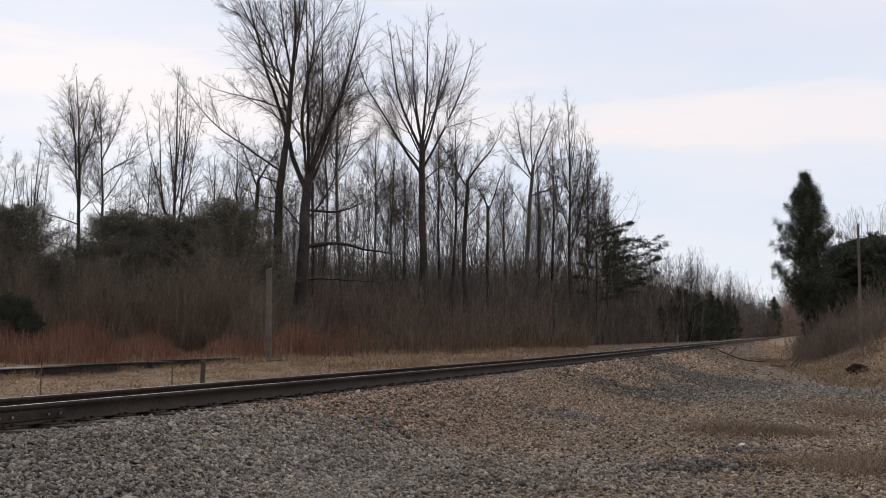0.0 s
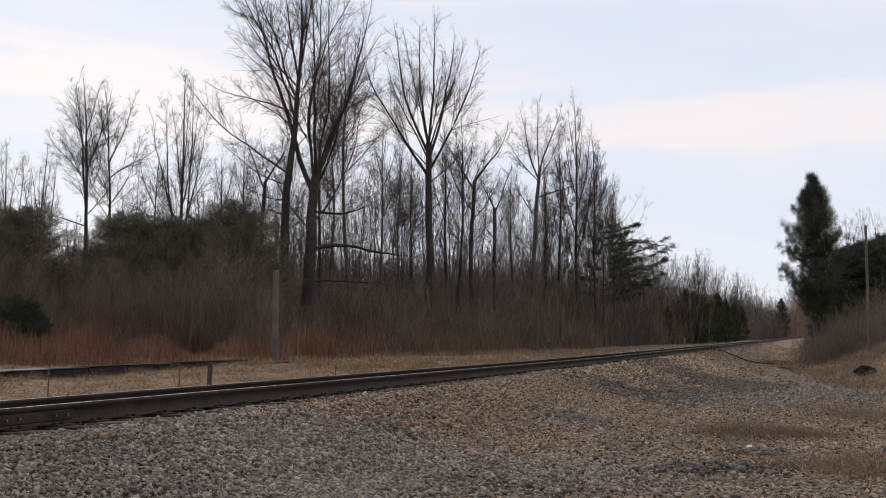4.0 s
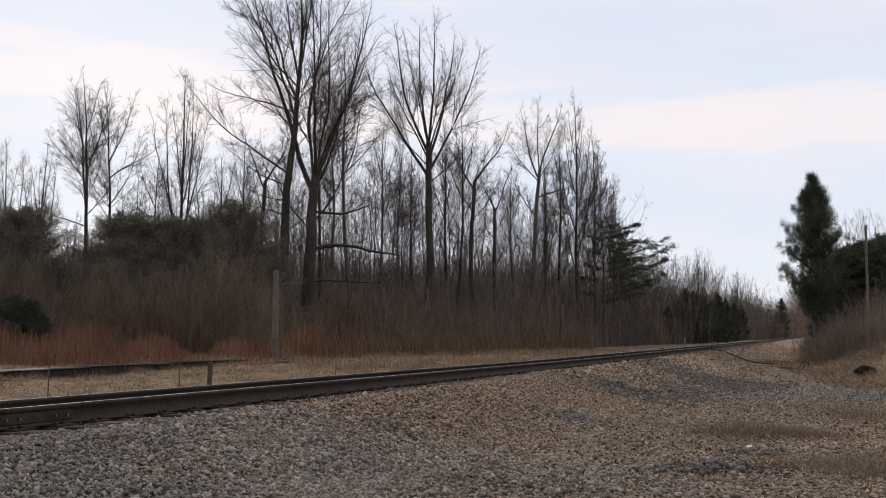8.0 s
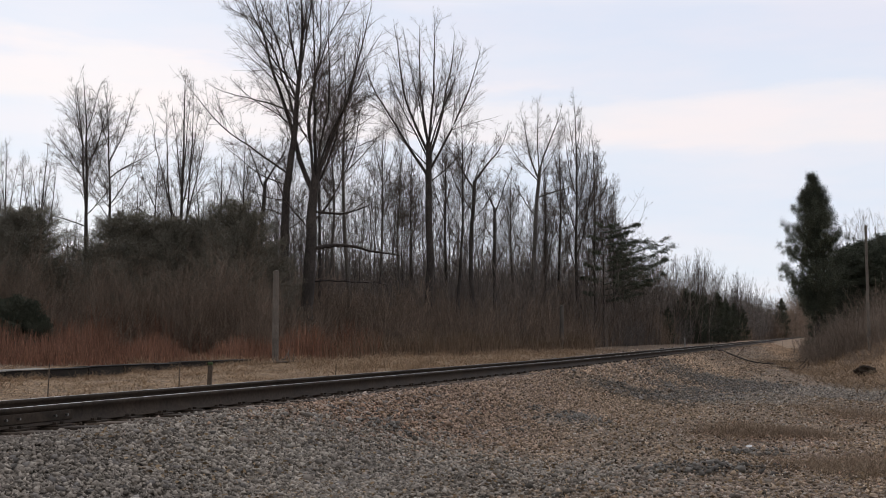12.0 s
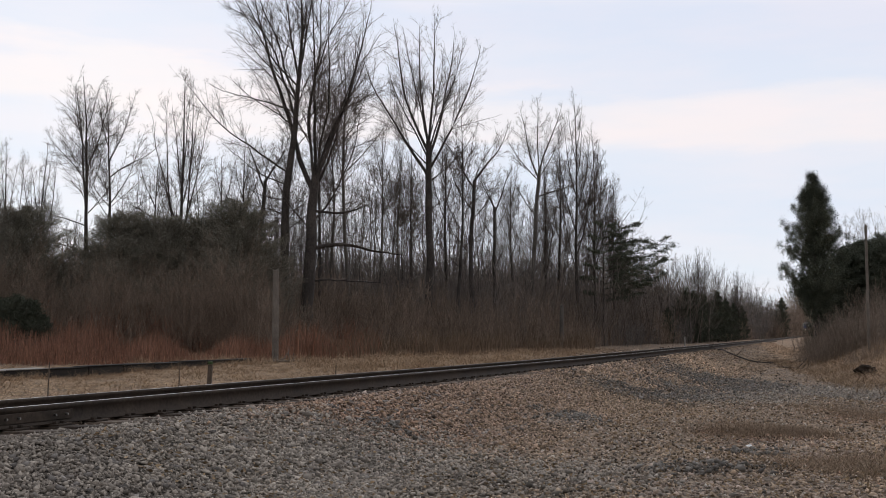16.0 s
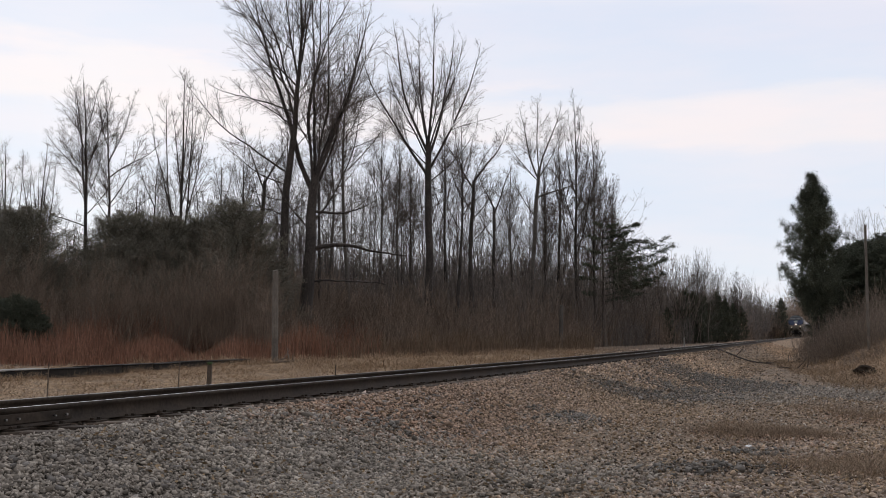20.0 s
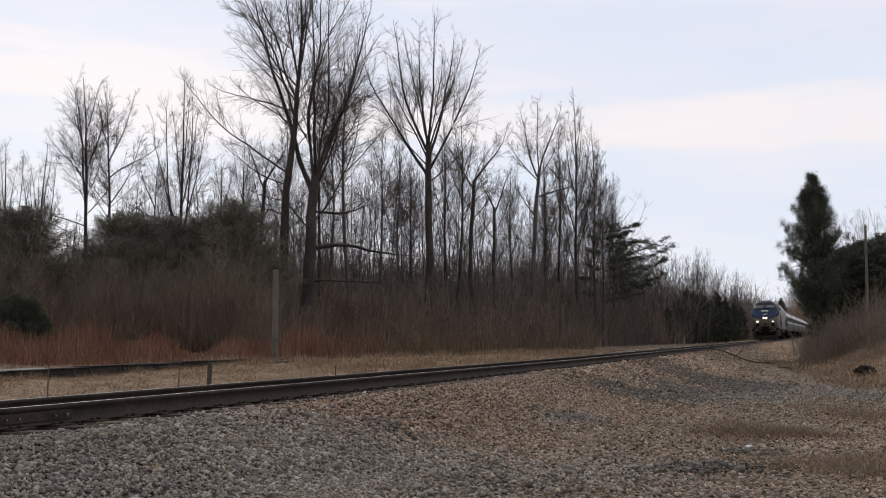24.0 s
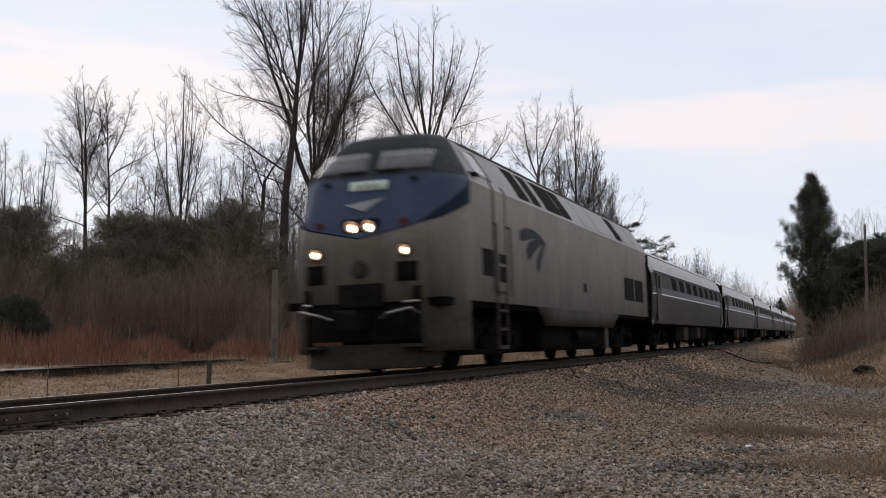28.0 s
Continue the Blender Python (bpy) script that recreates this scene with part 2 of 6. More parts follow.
# ---------- ground ----------
def step(a, b, v):
    t = np.clip((v - a) / (b - a), 0, 1)
    return t * t * (3 - 2 * t)


BEND_V = np.vectorize(bend, otypes=[float])
RISE_V = np.vectorize(rise, otypes=[float])


def ground_z(x, y):
    """The height of the ground: ballast shoulder, yard, field, and the bank by the cedar."""
    x, y = np.asarray(x, float), np.asarray(y, float)
    u = x - TRACK_X + BEND_V(y)
    z = np.interp(u, (-60, -24, -9, -4.5, -2.9, -1.7, -1.3, 0.6, 1.0, 1.3, 1.65, 3.0, 4.2, 30), (-0.2, -0.25, -0.38, -0.5, -0.52, -0.31, -0.255, -0.205, -0.19, -0.178, -0.21, -0.66, -0.80, -0.86))
    z = z + RISE_V(y)
    edge = np.where(y < 57, 1.1 - (y - 31) * 0.135, -2.41 - (y - 57) * BEND)
    d = x - edge
    z = z + 1.7 * step(0, 5.0, d) * step(8, 30, y)
    far = step(2.2, 5, np.abs(u))
    z = z + far * (0.05 * np.sin(x * 0.9 + 1.3 * np.sin(y * 0.23)) * np.sin(y * 0.41 + 1) + 0.03 * np.sin(x * 2.1 + y * 1.3))
    return z


def off(v):
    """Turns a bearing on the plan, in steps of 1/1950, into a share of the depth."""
    return (v - 784) / 1950


# patches of the yard: bearing, depth, half width, half depth, strength, colour
YARD = ((640, 16.0, 2.9, 3.6, 0.8, (0.205, 0.152, 0.118)), (440, 11.6, 0.8, 1.0, 0.8, (0.215, 0.148, 0.108)), (640, 13.6, 1.0, 0.8, 0.7, (0.215, 0.14, 0.10)), (930, 21.0, 1.8, 4.0, 0.75, (0.225, 0.175, 0.138)), (1020, 33.0, 1.8, 8.0, 0.75, (0.285, 0.228, 0.178)),
        (720, 10.8, 2.3, 1.7, 0.9, (0.142, 0.132, 0.116)), (1060, 11.6, 0.8, 1.6, 0.7, (0.15, 0.14, 0.125)), (1080, 15.5, 1.5, 1.6, 0.55, (0.18, 0.148, 0.115)), (1000, 17.5, 0.5, 1.0, 0.6, (0.11, 0.108, 0.10)),
        (1150, 25.5, 1.5, 1.6, 0.75, (0.075, 0.07, 0.062)), (1270, 35.0, 1.5, 5.0, 0.3, (0.11, 0.105, 0.096)), (1300, 26.0, 1.6, 2.2, 0.7, (0.13, 0.13, 0.125)), (1480, 28.5, 2.4, 3.2, 0.95, (0.165, 0.16, 0.153)),
        (1180, 46.0, 1.9, 8.0, 0.8, (0.315, 0.25, 0.187)), (1350, 17.0, 1.1, 1.0, 0.9, (0.18, 0.118, 0.085)), (1480, 12.4, 0.8, 1.0, 0.9, (0.185, 0.12, 0.088)), (1520, 20.0, 0.8, 1.6, 0.8, (0.20, 0.135, 0.095)),
        (1230, 12.0, 0.7, 0.6, 0.85, (0.085, 0.07, 0.056)), (1320, 14.4, 0.5, 0.5, 0.85, (0.085, 0.07, 0.058)), (1400, 15.0, 0.7, 0.6, 0.6, (0.27, 0.22, 0.175)), (1200, 10.4, 1.6, 0.7, 0.6, (0.20, 0.17, 0.14)))


def earth_colour(x, y):
    """The colour of the ground: grey stone, brown leaf litter, straw-coloured grass."""
    u = x - TRACK_X + BEND_V(y)
    c = np.tile(np.array((0.20, 0.165, 0.13)), (len(x), 1))
    def lay(mask, col):
        c[:] = c * (1 - mask[:, None]) + np.array(col) * mask[:, None]
    wob = 0.6 * np.sin(y * 0.35) + 0.4 * np.sin(y * 0.9 + x) + 0.35 * np.sin(x * 1.7 - y * 0.6)
    fleck = np.sin(x * 2.3 + 1.9 * np.sin(y * 0.7)) * np.sin(y * 1.1 + x)
    wob = wob + 0.5 * np.sin(x * 4.3 + 2 * np.sin(y * 2.1)) * np.sin(y * 3.3 - x)
    lay(step(0.1, 0.8, fleck) * 0.6, (0.255, 0.205, 0.152))
    lay(step(-0.1, -0.8, fleck) * 0.75, (0.11, 0.09, 0.075))
    # dark earth under the ballast: the shade of its gaps put into the colour
    lay(step(4.6, 3.0, u + wob * 0.4) * step(-3, -2, u) * step(13.5, 10, y + wob), (0.10, 0.096, 0.09))
    lay(step(3.5, 5.5, u + wob) * 0.45, (0.19, 0.15, 0.112))
    # straw and leaves along the foot of the shoulder
    lay(step(1.6, 2.4, u) * step(5.5, 4.0, u + wob * 0.5) * step(16, 20, y) * 0.55, (0.235, 0.188, 0.14))
    # rust beside the rails
    lay(step(1.75, 1.3, np.abs(u)) * 0.6, (0.15, 0.098, 0.062))
    # beyond the rails
    lay(step(-2.6, -3.8, u + wob * 0.3), (0.25, 0.18, 0.108))
    lay(step(-3, -6, u) * step(0.2, 0.9, fleck) * 0.6, (0.15, 0.11, 0.07))
    lay(step(-14, -20, u + wob), (0.13, 0.085, 0.06))
    lay(step(-2.6, -3.6, u) * step(48, 64, y + wob * 3) * 0.8, (0.12, 0.09, 0.065))
    # dead weeds, damp dark patches, and the grey lane that crosses to the bank
    a = radians(YAW)
    along, across = y * math.cos(a) - x * math.sin(a), x * math.cos(a) + y * math.sin(a)
    for v, depth, rx, ry, k, col in YARD:
        d = ((across - off(v) * depth + wob * 0.3) / rx) ** 2 + ((along - depth + wob * 0.55) / ry) ** 2
        lay(step(1.5, 0.5, d) * k, col)
    lay(step(0.0, 1.5, x - (1.1 - (y - 31) * 0.135)) * step(28, 34, y), (0.285, 0.212, 0.145))
    return c * np.array((1.15, 1.04, 0.915))


def build_ground():
    xs = np.concatenate((-np.geomspace(3000, 62, 14), np.arange(-60, -14, 1.0), np.arange(-14, 6, 0.25), np.arange(6, 30, 1.5), np.geomspace(31, 3000, 14)))
    ys = np.concatenate((-np.geomspace(3000, 12, 12), np.arange(-10, 4, 1.0), np.arange(4, 40, 0.3), np.arange(40, 110, 1.0), np.geomspace(112, 4000, 24)))
    X, Y = np.meshgrid(xs, ys)
    x, y = X.ravel(), Y.ravel()
    z = ground_z(x, y)
    i = np.arange(len(x)).reshape(X.shape)
    F = np.stack((i[:-1, :-1], i[:-1, 1:], i[1:, 1:], i[1:, :-1]), -1).reshape(-1, 4)
    me = mesh_np("ground", np.stack((x, y, z), -1), F, GROUND, True)
    a = me.color_attributes.new("earth", "FLOAT_COLOR", "POINT")
    a.data.foreach_set("color", np.c_[earth_colour(x, y), np.ones(len(x))].astype(np.float32).ravel())
    tagged(new("ground", me), "gravelly ground with leaf litter, dry grass and a low bank", "ground", kind="structure")


build_ground()


# ---------- track ----------
def sweep(profile, u0, ys, mat, name, parent, label=""):
    """A profile (across, up) swept along the track at the offset u0."""
    V, n = [], len(profile)
    for y in ys:
        V += [track(y, u0 + a, b) for a, b in profile]
    F = [(r * n + i, r * n + (i + 1) % n, (r + 1) * n + (i + 1) % n, (r + 1) * n + i) for r in range(len(ys) - 1) for i in range(n)]
    return mesh_part(name, mesh_np(name, V, F, mat), parent, label)


TRACK_YS = list(np.arange(-20, 30, 5.0)) + list(np.arange(30, 130, 4.0)) + [140, 170, 210, 260, 330, 420, 560, 800, 1200]
railway = thing("railway_track", Matrix(), "single railway track with rusty rails on dark wooden ties", "railway track", kind="structure")
RAIL = [(-0.07, -0.178), (0.07, -0.178), (0.07, -0.168), (0.012, -0.148), (0.009, -0.05), (0.035, -0.038), (0.036, -0.008), (0.028, -0.001),
        (-0.028, -0.001), (-0.036, -0.008), (-0.035, -0.038), (-0.009, -0.05), (-0.012, -0.148), (-0.07, -0.168)]
for u0 in (-0.7525, 0.7525):
    rail = sweep(RAIL, u0, TRACK_YS, RUST_STEEL, "rail", railway, "rust-brown steel rail")
    sweep([(-0.02, -0.003), (0.022, -0.003), (0.02, 0.0), (-0.018, 0.0)], u0, TRACK_YS, BRIGHT_STEEL, "rail_head", rail, "bright worn running surface")


# ---------- trees ----------
def bare_tree(name, rng, height, trunk_r, fork, spread, n_limb, twig_r=0.012, bark=BARK, twig=TWIG, per=(9, 8), lean=(0, 0), limb_up=0.18):
    """A bare broad-leaved tree: returns its trunk mesh and its crown mesh. fork: the height, as a share, at which the trunk divides."""
    lean = np.array((*lean, 1.0))
    P, R = limbs(rng, np.zeros((1, 3)), lean[None], np.array([height * 0.93]), np.array([trunk_r]), np.array([trunk_r * 0.12]), 9, 0.035, 0.03)
    R[0, 0] *= 1.35
    trunk = tubes(P, R, 8)
    # limbs leave the trunk steeply, the lower ones the longest
    f = np.sort(rng.uniform(fork, 0.93, n_limb))
    i = np.minimum((f * 9).astype(int), 8)
    w = (f * 9 - i)[:, None]
    s = P[0, i] * (1 - w) + P[0, i + 1] * w
    az = rng.uniform(0, 6.283) + np.arange(n_limb) * 2.4 + rng.normal(0, 0.3, n_limb)
    tilt = np.radians(np.clip(rng.normal(spread, 8, n_limb), 8, 100))
    way = np.stack((np.cos(az) * np.sin(tilt), np.sin(az) * np.sin(tilt), np.cos(tilt)), -1)
    ln = height * (1.02 - f) * rng.uniform(0.65, 0.95, n_limb) + height * 0.06
    r = np.interp(f, np.linspace(0, 1, 10), R[0]) * 0.5
    P1, R1 = limbs(rng, s, way, ln, r, np.full(n_limb, twig_r), 6, 0.09, limb_up * 0.3)
    pieces = [tubes(P1, R1, 5)]
    s, way, l2, r2 = sprout(rng, P1, R1, per[0], 0.12, 0.98, 42, 12, 0.36, ln, twig_r * 1.2, limb_up * 0.4)
    P2, R2 = limbs(rng, s, way, l2, np.minimum(r2, 0.025), np.full(len(s), twig_r * 0.8), 4, 0.09, 0.03)
    pieces.append(tubes(P2, R2, 3))
    s, way, l3, r3 = sprout(rng, P2, R2, per[1], 0.1, 1.0, 45, 14, 0.45, l2, twig_r, 0.08)
    P3, R3 = limbs(rng, s, way, l3, np.minimum(r3, twig_r * 1.1), np.full(len(s), twig_r * 0.5), 2, 0.14, 0.04)
    pieces.append(tubes(P3, R3, 3))
    return mesh_np(name + "_trunk", *trunk, bark, True), mesh_np(name + "_crown", *join(pieces), twig)


def plant_tree(name, meshes, m, label, category="tree", group=""):
    t = thing(name, m, label, category, group)
    mesh_part("trunk", meshes[0], t)
    mesh_part("crown", meshes[1], t)
    return t


def spot(side, depth):
    """A place on the plan: depth metres along the tripod's main line, and off it by side, as a share of the depth."""
    a = radians(YAW)
    return -math.sin(a) * depth + math.cos(a) * depth * side, math.cos(a) * depth + math.sin(a) * depth * side


def planted(side, depth, scale=1.0, turn=0.0, sink=0.1):
    x, y = spot(side, depth)
    return pose(x, y, float(ground_z(x, y)) - sink, 0, 0, turn) @ Matrix.Diagonal((scale, scale, scale, 1))


def grow(name, rng, trunk, stems, bark, twig, twig_r=0.006, per=(15, 7, 3), ratio=(0.45, 0.48, 0.62), angle=40, start_f=0.15, up=0.05, wild=0.024):
    """A bare tree with chosen main stems. trunk: height, foot radius, top radius, lean at the foot, lean at the top.
    stems: height of the start, sideways lean at start, middle and end, lean in depth (degrees), length, radius."""
    h, r0, r1, l0, l1 = trunk
    def path(s, lean, deep, length, k):
        n = len(s)
        P = np.zeros((n, k + 1, 3))
        P[:, 0] = s
        drift = rng.normal(0, wild, (n, 2))
        for i in range(k):
            f = (i + 0.5) / k
            a = np.array([np.interp(f, (0, 0.5, 1), row) for row in np.radians(lean)]) + drift[:, 0]
            b = np.radians(deep) + drift[:, 1]
            drift = drift * 0.6 + rng.normal(0, wild * 1.6, (n, 2))
            P[:, i + 1] = P[:, i] + np.stack((np.sin(a), np.sin(b) * np.cos(a), np.cos(a) * np.cos(b)), -1) * (length / k)[:, None]
        return P
    T = path(np.zeros((1, 3)), np.array([(l0, (l0 + l1) / 2, l1)]), np.array([0.0]), np.array([h]), 12)
    f = np.linspace(0, 1, 13)
    R = (r0 * (1 - f) + r1 * f)[None]
    R[0, 0] *= 1.3
    st = np.array(stems, float)
    s = np.stack([np.interp(st[:, 0], T[0, :, 2], T[0, :, k]) for k in range(3)], -1)
    P1 = path(s, st[:, 1:4], st[:, 4], st[:, 5], 12)
    taper = (1 - f) ** 0.85
    R1 = st[:, 6:7] * 0.74 * taper[None] + twig_r * 1.2
    wood = join([tubes(T, R, 9), tubes(P1, R1, 9)])
    out = []
    Q, S, lens = P1, R1, st[:, 5]
    if r1 < 0.03:
        # the leader shoots as well, over its upper part
        g = np.linspace(0.45, 1, 13)
        Q = np.concatenate((Q, np.stack([np.interp(g, f, T[0, :, k]) for k in range(3)], -1)[None]))
        S, lens = np.concatenate((S, np.interp(g, f, R[0])[None])), np.r_[lens, h * 0.5]
    for lvl, n in enumerate(per):
        s, way, l, r = sprout(rng, Q, S, n, start_f if lvl == 0 else 0.1, 0.99, (angle, angle + 4, 36)[lvl], 11, ratio[lvl], lens, twig_r, up * (1.5, 1, 0.5)[lvl])
        l = np.maximum(l, 0.22)
        cap = np.minimum(0.0055 * l + twig_r, (0.027, 0.009, twig_r)[lvl])
        Q, S = limbs(rng, s, way, l, np.minimum(r, cap), np.full(len(s), twig_r * (0.9, 0.75, 0.5)[lvl]), (6, 3, 2)[lvl], (0.07, 0.07, 0.08)[lvl], (up, up, 0.02)[lvl])
        out.append(tubes(Q, S, (4, 3, 3)[lvl]))
        lens = l
    return mesh_np(name + "_trunk", *wood, bark, True), mesh_np(name + "_crown", *join(out), twig)


def heroes():
    """The trees that can be told apart along the edge of the wood."""
    rng = np.random.default_rng(11)
    def put(meshes, v, depth, label, tw=0.0, scale=1.0):
        plant_tree("tree", meshes, planted(off(v), depth, scale, YAW + tw), label, "tree", "tall bare trees")
    # the giant: two trunks from nearly one foot, the second forked into steep limbs
    m = grow("giant_leader", rng, (20.8, 0.33, 0.02, -5, 1), [
        (12.4, -14, -26, -32, 4, 9.0, 0.09), (13.6, -24, -20, -24, -6, 7.4, 0.08), (15.2, 12, 16, 10, 5, 6.2, 0.07), (12.8, -62, -80, -66, 8, 5.0, 0.06), (12.0, -50, -64, -50, -10, 4.2, 0.05), (9.6, -60, -48, -30, -4, 7.6, 0.07),
        (13.4, -35, -46, -40, 10, 5.4, 0.06), (14.6, -12, -8, -16, -8, 6.6, 0.07), (16.5, 4, 0, 6, 8, 5.0, 0.06), (9.0, -72, -50, -60, 12, 4.4, 0.045), (7.4, -66, -80, -50, -8, 3.4, 0.04), (8.2, -84, -70, -60, 4, 3.0, 0.03), (6.6, 60, 40, 20, 6, 3.2, 0.03), (14.2, -44, -36, -28, -4, 6.4, 0.06)], BARK, TWIG, 0.0047, (17, 6, 3), wild=0.05)
    put(m, 506, 58.4, "tall dark bare tree with a long arching side limb")
    m = grow("giant_fork", rng, (9.6, 0.42, 0.22, -1, 0), [
        (8.6, -23, -11, -20, 3, 12.0, 0.19), (9.0, 20, 30, 4, -3, 10.4, 0.16), (8.9, 9, 3, -6, 6, 12.0, 0.13), (9.2, 12, 20, 26, 8, 9.6, 0.10), (9.1, -6, 4, 2, -8, 11.4, 0.10), (8.7, 28, 16, 10, 9, 9.6, 0.09),
        (9.3, -14, 8, 18, -5, 11.0, 0.10), (9.4, 15, 2, 8, -10, 10.8, 0.08), (5.6, 72, 108, 96, 3, 5.4, 0.16), (7.6, 84, 92, 50, -5, 3.6, 0.11), (3.9, 88, 92, 118, 6, 4.4, 0.06), (6.6, -50, -35, -20, -6, 4.6, 0.06), (7.0, 40, 24, 8, 6, 7.0, 0.07)], BARK, TWIG, 0.0047, (17, 6, 3), wild=0.05)
    put(m, 538, 58, "tall dark bare tree forked into steep limbs above crooked side boughs")
    # its neighbour: a lone trunk that opens into a fan
    m = grow("fan", rng, (14.3, 0.31, 0.20, 1, -4), [
        (11.9, -36, -26, -12, 5, 10.4, 0.14), (13.4, -26, -12, -6, -8, 9.6, 0.13), (14.0, -10, -5, -2, 9, 9.2, 0.12), (14.2, 6, 3, 0, -9, 8.9, 0.12), (13.2, 20, 12, 3, 5, 9.4, 0.13), (12.2, 30, 24, 6, -7, 9.6, 0.12),
        (13.0, -20, -22, -12, 22, 8.8, 0.08), (13.6, 14, 18, 6, -22, 8.0, 0.08), (13.7, -8, -14, -6, -24, 8.6, 0.07), (14.1, 8, 6, 0, 24, 8.0, 0.07), (12.6, -46, -40, -20, -8, 6.4, 0.055), (11.4, 48, 40, 18, 6, 5.6, 0.05), (9.6, 64, 52, 40, 5, 2.6, 0.03)], BARK, TWIG, 0.0047, (19, 7, 3), (0.40, 0.46, 0.6), 30, 0.22, 0.02)
    put(m, 752, 70, "tall bare tree with a single trunk and fan-shaped crown", 0, 0.94)
    m = grow("twin", rng, (14.4, 0.155, 0.012, -1, -2), [
        (7.4, -9, -4, -7, 4, 6.8, 0.08), (6.6, -64, -74, -40, 6, 3.2, 0.035), (5.2, -60, -80, -60, -8, 3.0, 0.03), (8.8, -34, -46, -36, 5, 3.6, 0.035), (5.8, 60, 46, 30, 6, 2.6, 0.03), (9.6, 24, 16, 10, -6, 4.4, 0.04),
        (10.4, -22, -14, -8, 8, 3.8, 0.035), (11.4, 16, 8, 12, 4, 2.8, 0.03), (4.4, -70, -88, -70, 4, 2.6, 0.025), (7.2, 50, 40, 24, -8, 3.0, 0.03)], BARK, TWIG, 0.0047, (15, 7, 3))
    put(m, 160, 56, "slender bare tree with two upright stems and arching side boughs")
    m = grow("mast", rng, (14.0, 0.13, 0.012, -1, -3), [
        (9.4, 46, 62, 40, 5, 3.4, 0.04), (8.0, 40, 24, 14, -6, 4.2, 0.035), (10.2, 22, 14, 18, 5, 3.8, 0.035), (6.4, 34, 50, 60, 8, 3.4, 0.03), (11.0, -18, -10, -6, -5, 3.0, 0.03), (7.2, -40, -32, -20, 4, 2.4, 0.025), (5.0, 60, 44, 34, -6, 3.0, 0.03)], BARK, TWIG, 0.0047, (13, 7, 3))
    put(m, 197, 57, "slender bare tree with a bent side bough", 0, 0.98)
    put(m, 262, 60, "slender bare tree leaning among brush", 180, 0.78)
    put(m, 395, 63, "slender bare tree behind dark pines", 40, 0.80)
    m = grow("whips", rng, (14.6, 0.14, 0.012, 1, -1), [
        (4.6, -12, -5, -4, 4, 9.2, 0.07), (5.2, 12, 6, 2, -4, 8.8, 0.07), (6.0, 20, 12, 10, 6, 6.6, 0.05), (6.4, -24, -14, -10, -6, 6.2, 0.05), (7.6, 14, 8, 4, 8, 5.4, 0.05), (8.4, -12, -6, -8, 5, 4.8, 0.045), (3.8, -46, -36, -26, 6, 4.4, 0.04), (4.2, 46, 34, 22, -6, 4.2, 0.04), (9.6, 10, 4, 2, -8, 4.2, 0.04)], BARK, TWIG, 0.0047, (15, 7, 3), (0.33, 0.46, 0.6), 34, 0.12, 0.06)
    put(m, 310, 56, "bare tree with a bundle of upright whips", 0, 0.98)
    put(m, 66, 60, "bare tree with upright whips", 70, 0.79)
    put(m, 10, 62, "bare tree with upright whips", 200, 0.82)
    put(m, 350, 66, "bare tree with upright whips in the wood", 250, 0.72)
    put(m, 232, 68, "bare tree with upright whips in the wood", 20, 0.75)
    put(m, 128, 70, "bare tree with upright whips in the wood", 110, 0.60)
    m = grow("birch", rng, (19.6, 0.17, 0.012, 1, 1), [
        (8.4, 60, 50, 36, 4, 3.8, 0.04), (9.6, -52, -44, -30, -5, 3.8, 0.04), (11.0, 46, 38, 22, 6, 4.2, 0.045), (11.8, -40, -30, -18, -4, 4.4, 0.045), (13.0, 32, 24, 14, 5, 4.6, 0.045), (14.0, -26, -16, -10, -8, 4.8, 0.045), (15.0, 22, 12, 8, 4, 4.2, 0.04),
        (15.8, -14, -8, -6, 6, 3.8, 0.04), (6.4, 70, 60, 44, -6, 3.0, 0.03), (12.4, 70, 66, 50, -6, 3.4, 0.03), (10.2, -70, -60, -50, 6, 3.0, 0.03)], BARK_PALE, TWIG, 0.0047, (15, 7, 3))
    put(m, 615, 66, "tall pale-barked bare tree", 0, 0.97)
    put(m, 668, 76, "pale-barked bare tree in the wood", 160, 0.80)
    put(m, 704, 74, "pale-barked bare tree in the wood", 80, 0.72)
    put(m, 582, 70, "pale-barked bare tree behind the forked giant", 230, 0.86)
    m = grow("crooked", rng, (11.8, 0.19, 0.12, -1, 2), [
        (11.2, -34, -24, -40, 5, 4.4, 0.09), (11.6, 30, 44, 4, -4, 4.8, 0.10), (11.4, 4, 30, 50, 8, 3.6, 0.05), (9.6, -38, -28, -16, -6, 3.6, 0.05), (9.0, 42, 30, 16, 6, 4.0, 0.05), (7.4, 50, 36, 20, -5, 3.6, 0.04), (6.6, -48, -34, -20, 5, 3.2, 0.04)], BARK, TWIG, 0.0047, (14, 7, 3), angle=44)
    put(m, 838, 76, "dark bare tree with a crooked forked crown")
    put(m, 872, 80, "dark bare tree with crooked limbs", 130, 0.88)
    put(m, 462, 62, "dark bare tree with crooked limbs behind the giants", 60, 0.82)
    m = grow("straight", rng, (17.4, 0.17, 0.012, 0, -1), [
        (8.6, -34, -22, -12, 5, 4.2, 0.045), (9.8, 32, 20, 12, -5, 4.4, 0.045), (11.0, -24, -14, -8, 6, 4.4, 0.04), (12.2, 24, 14, 10, 4, 4.0, 0.04), (13.2, -16, -8, -4, -6, 3.6, 0.04), (7.2, 46, 36, 24, 5, 3.4, 0.035), (6.0, -50, -40, -30, -6, 3.0, 0.03), (10.4, 60, 46, 34, 7, 3.0, 0.03)], BARK, TWIG, 0.0047, (14, 7, 3))
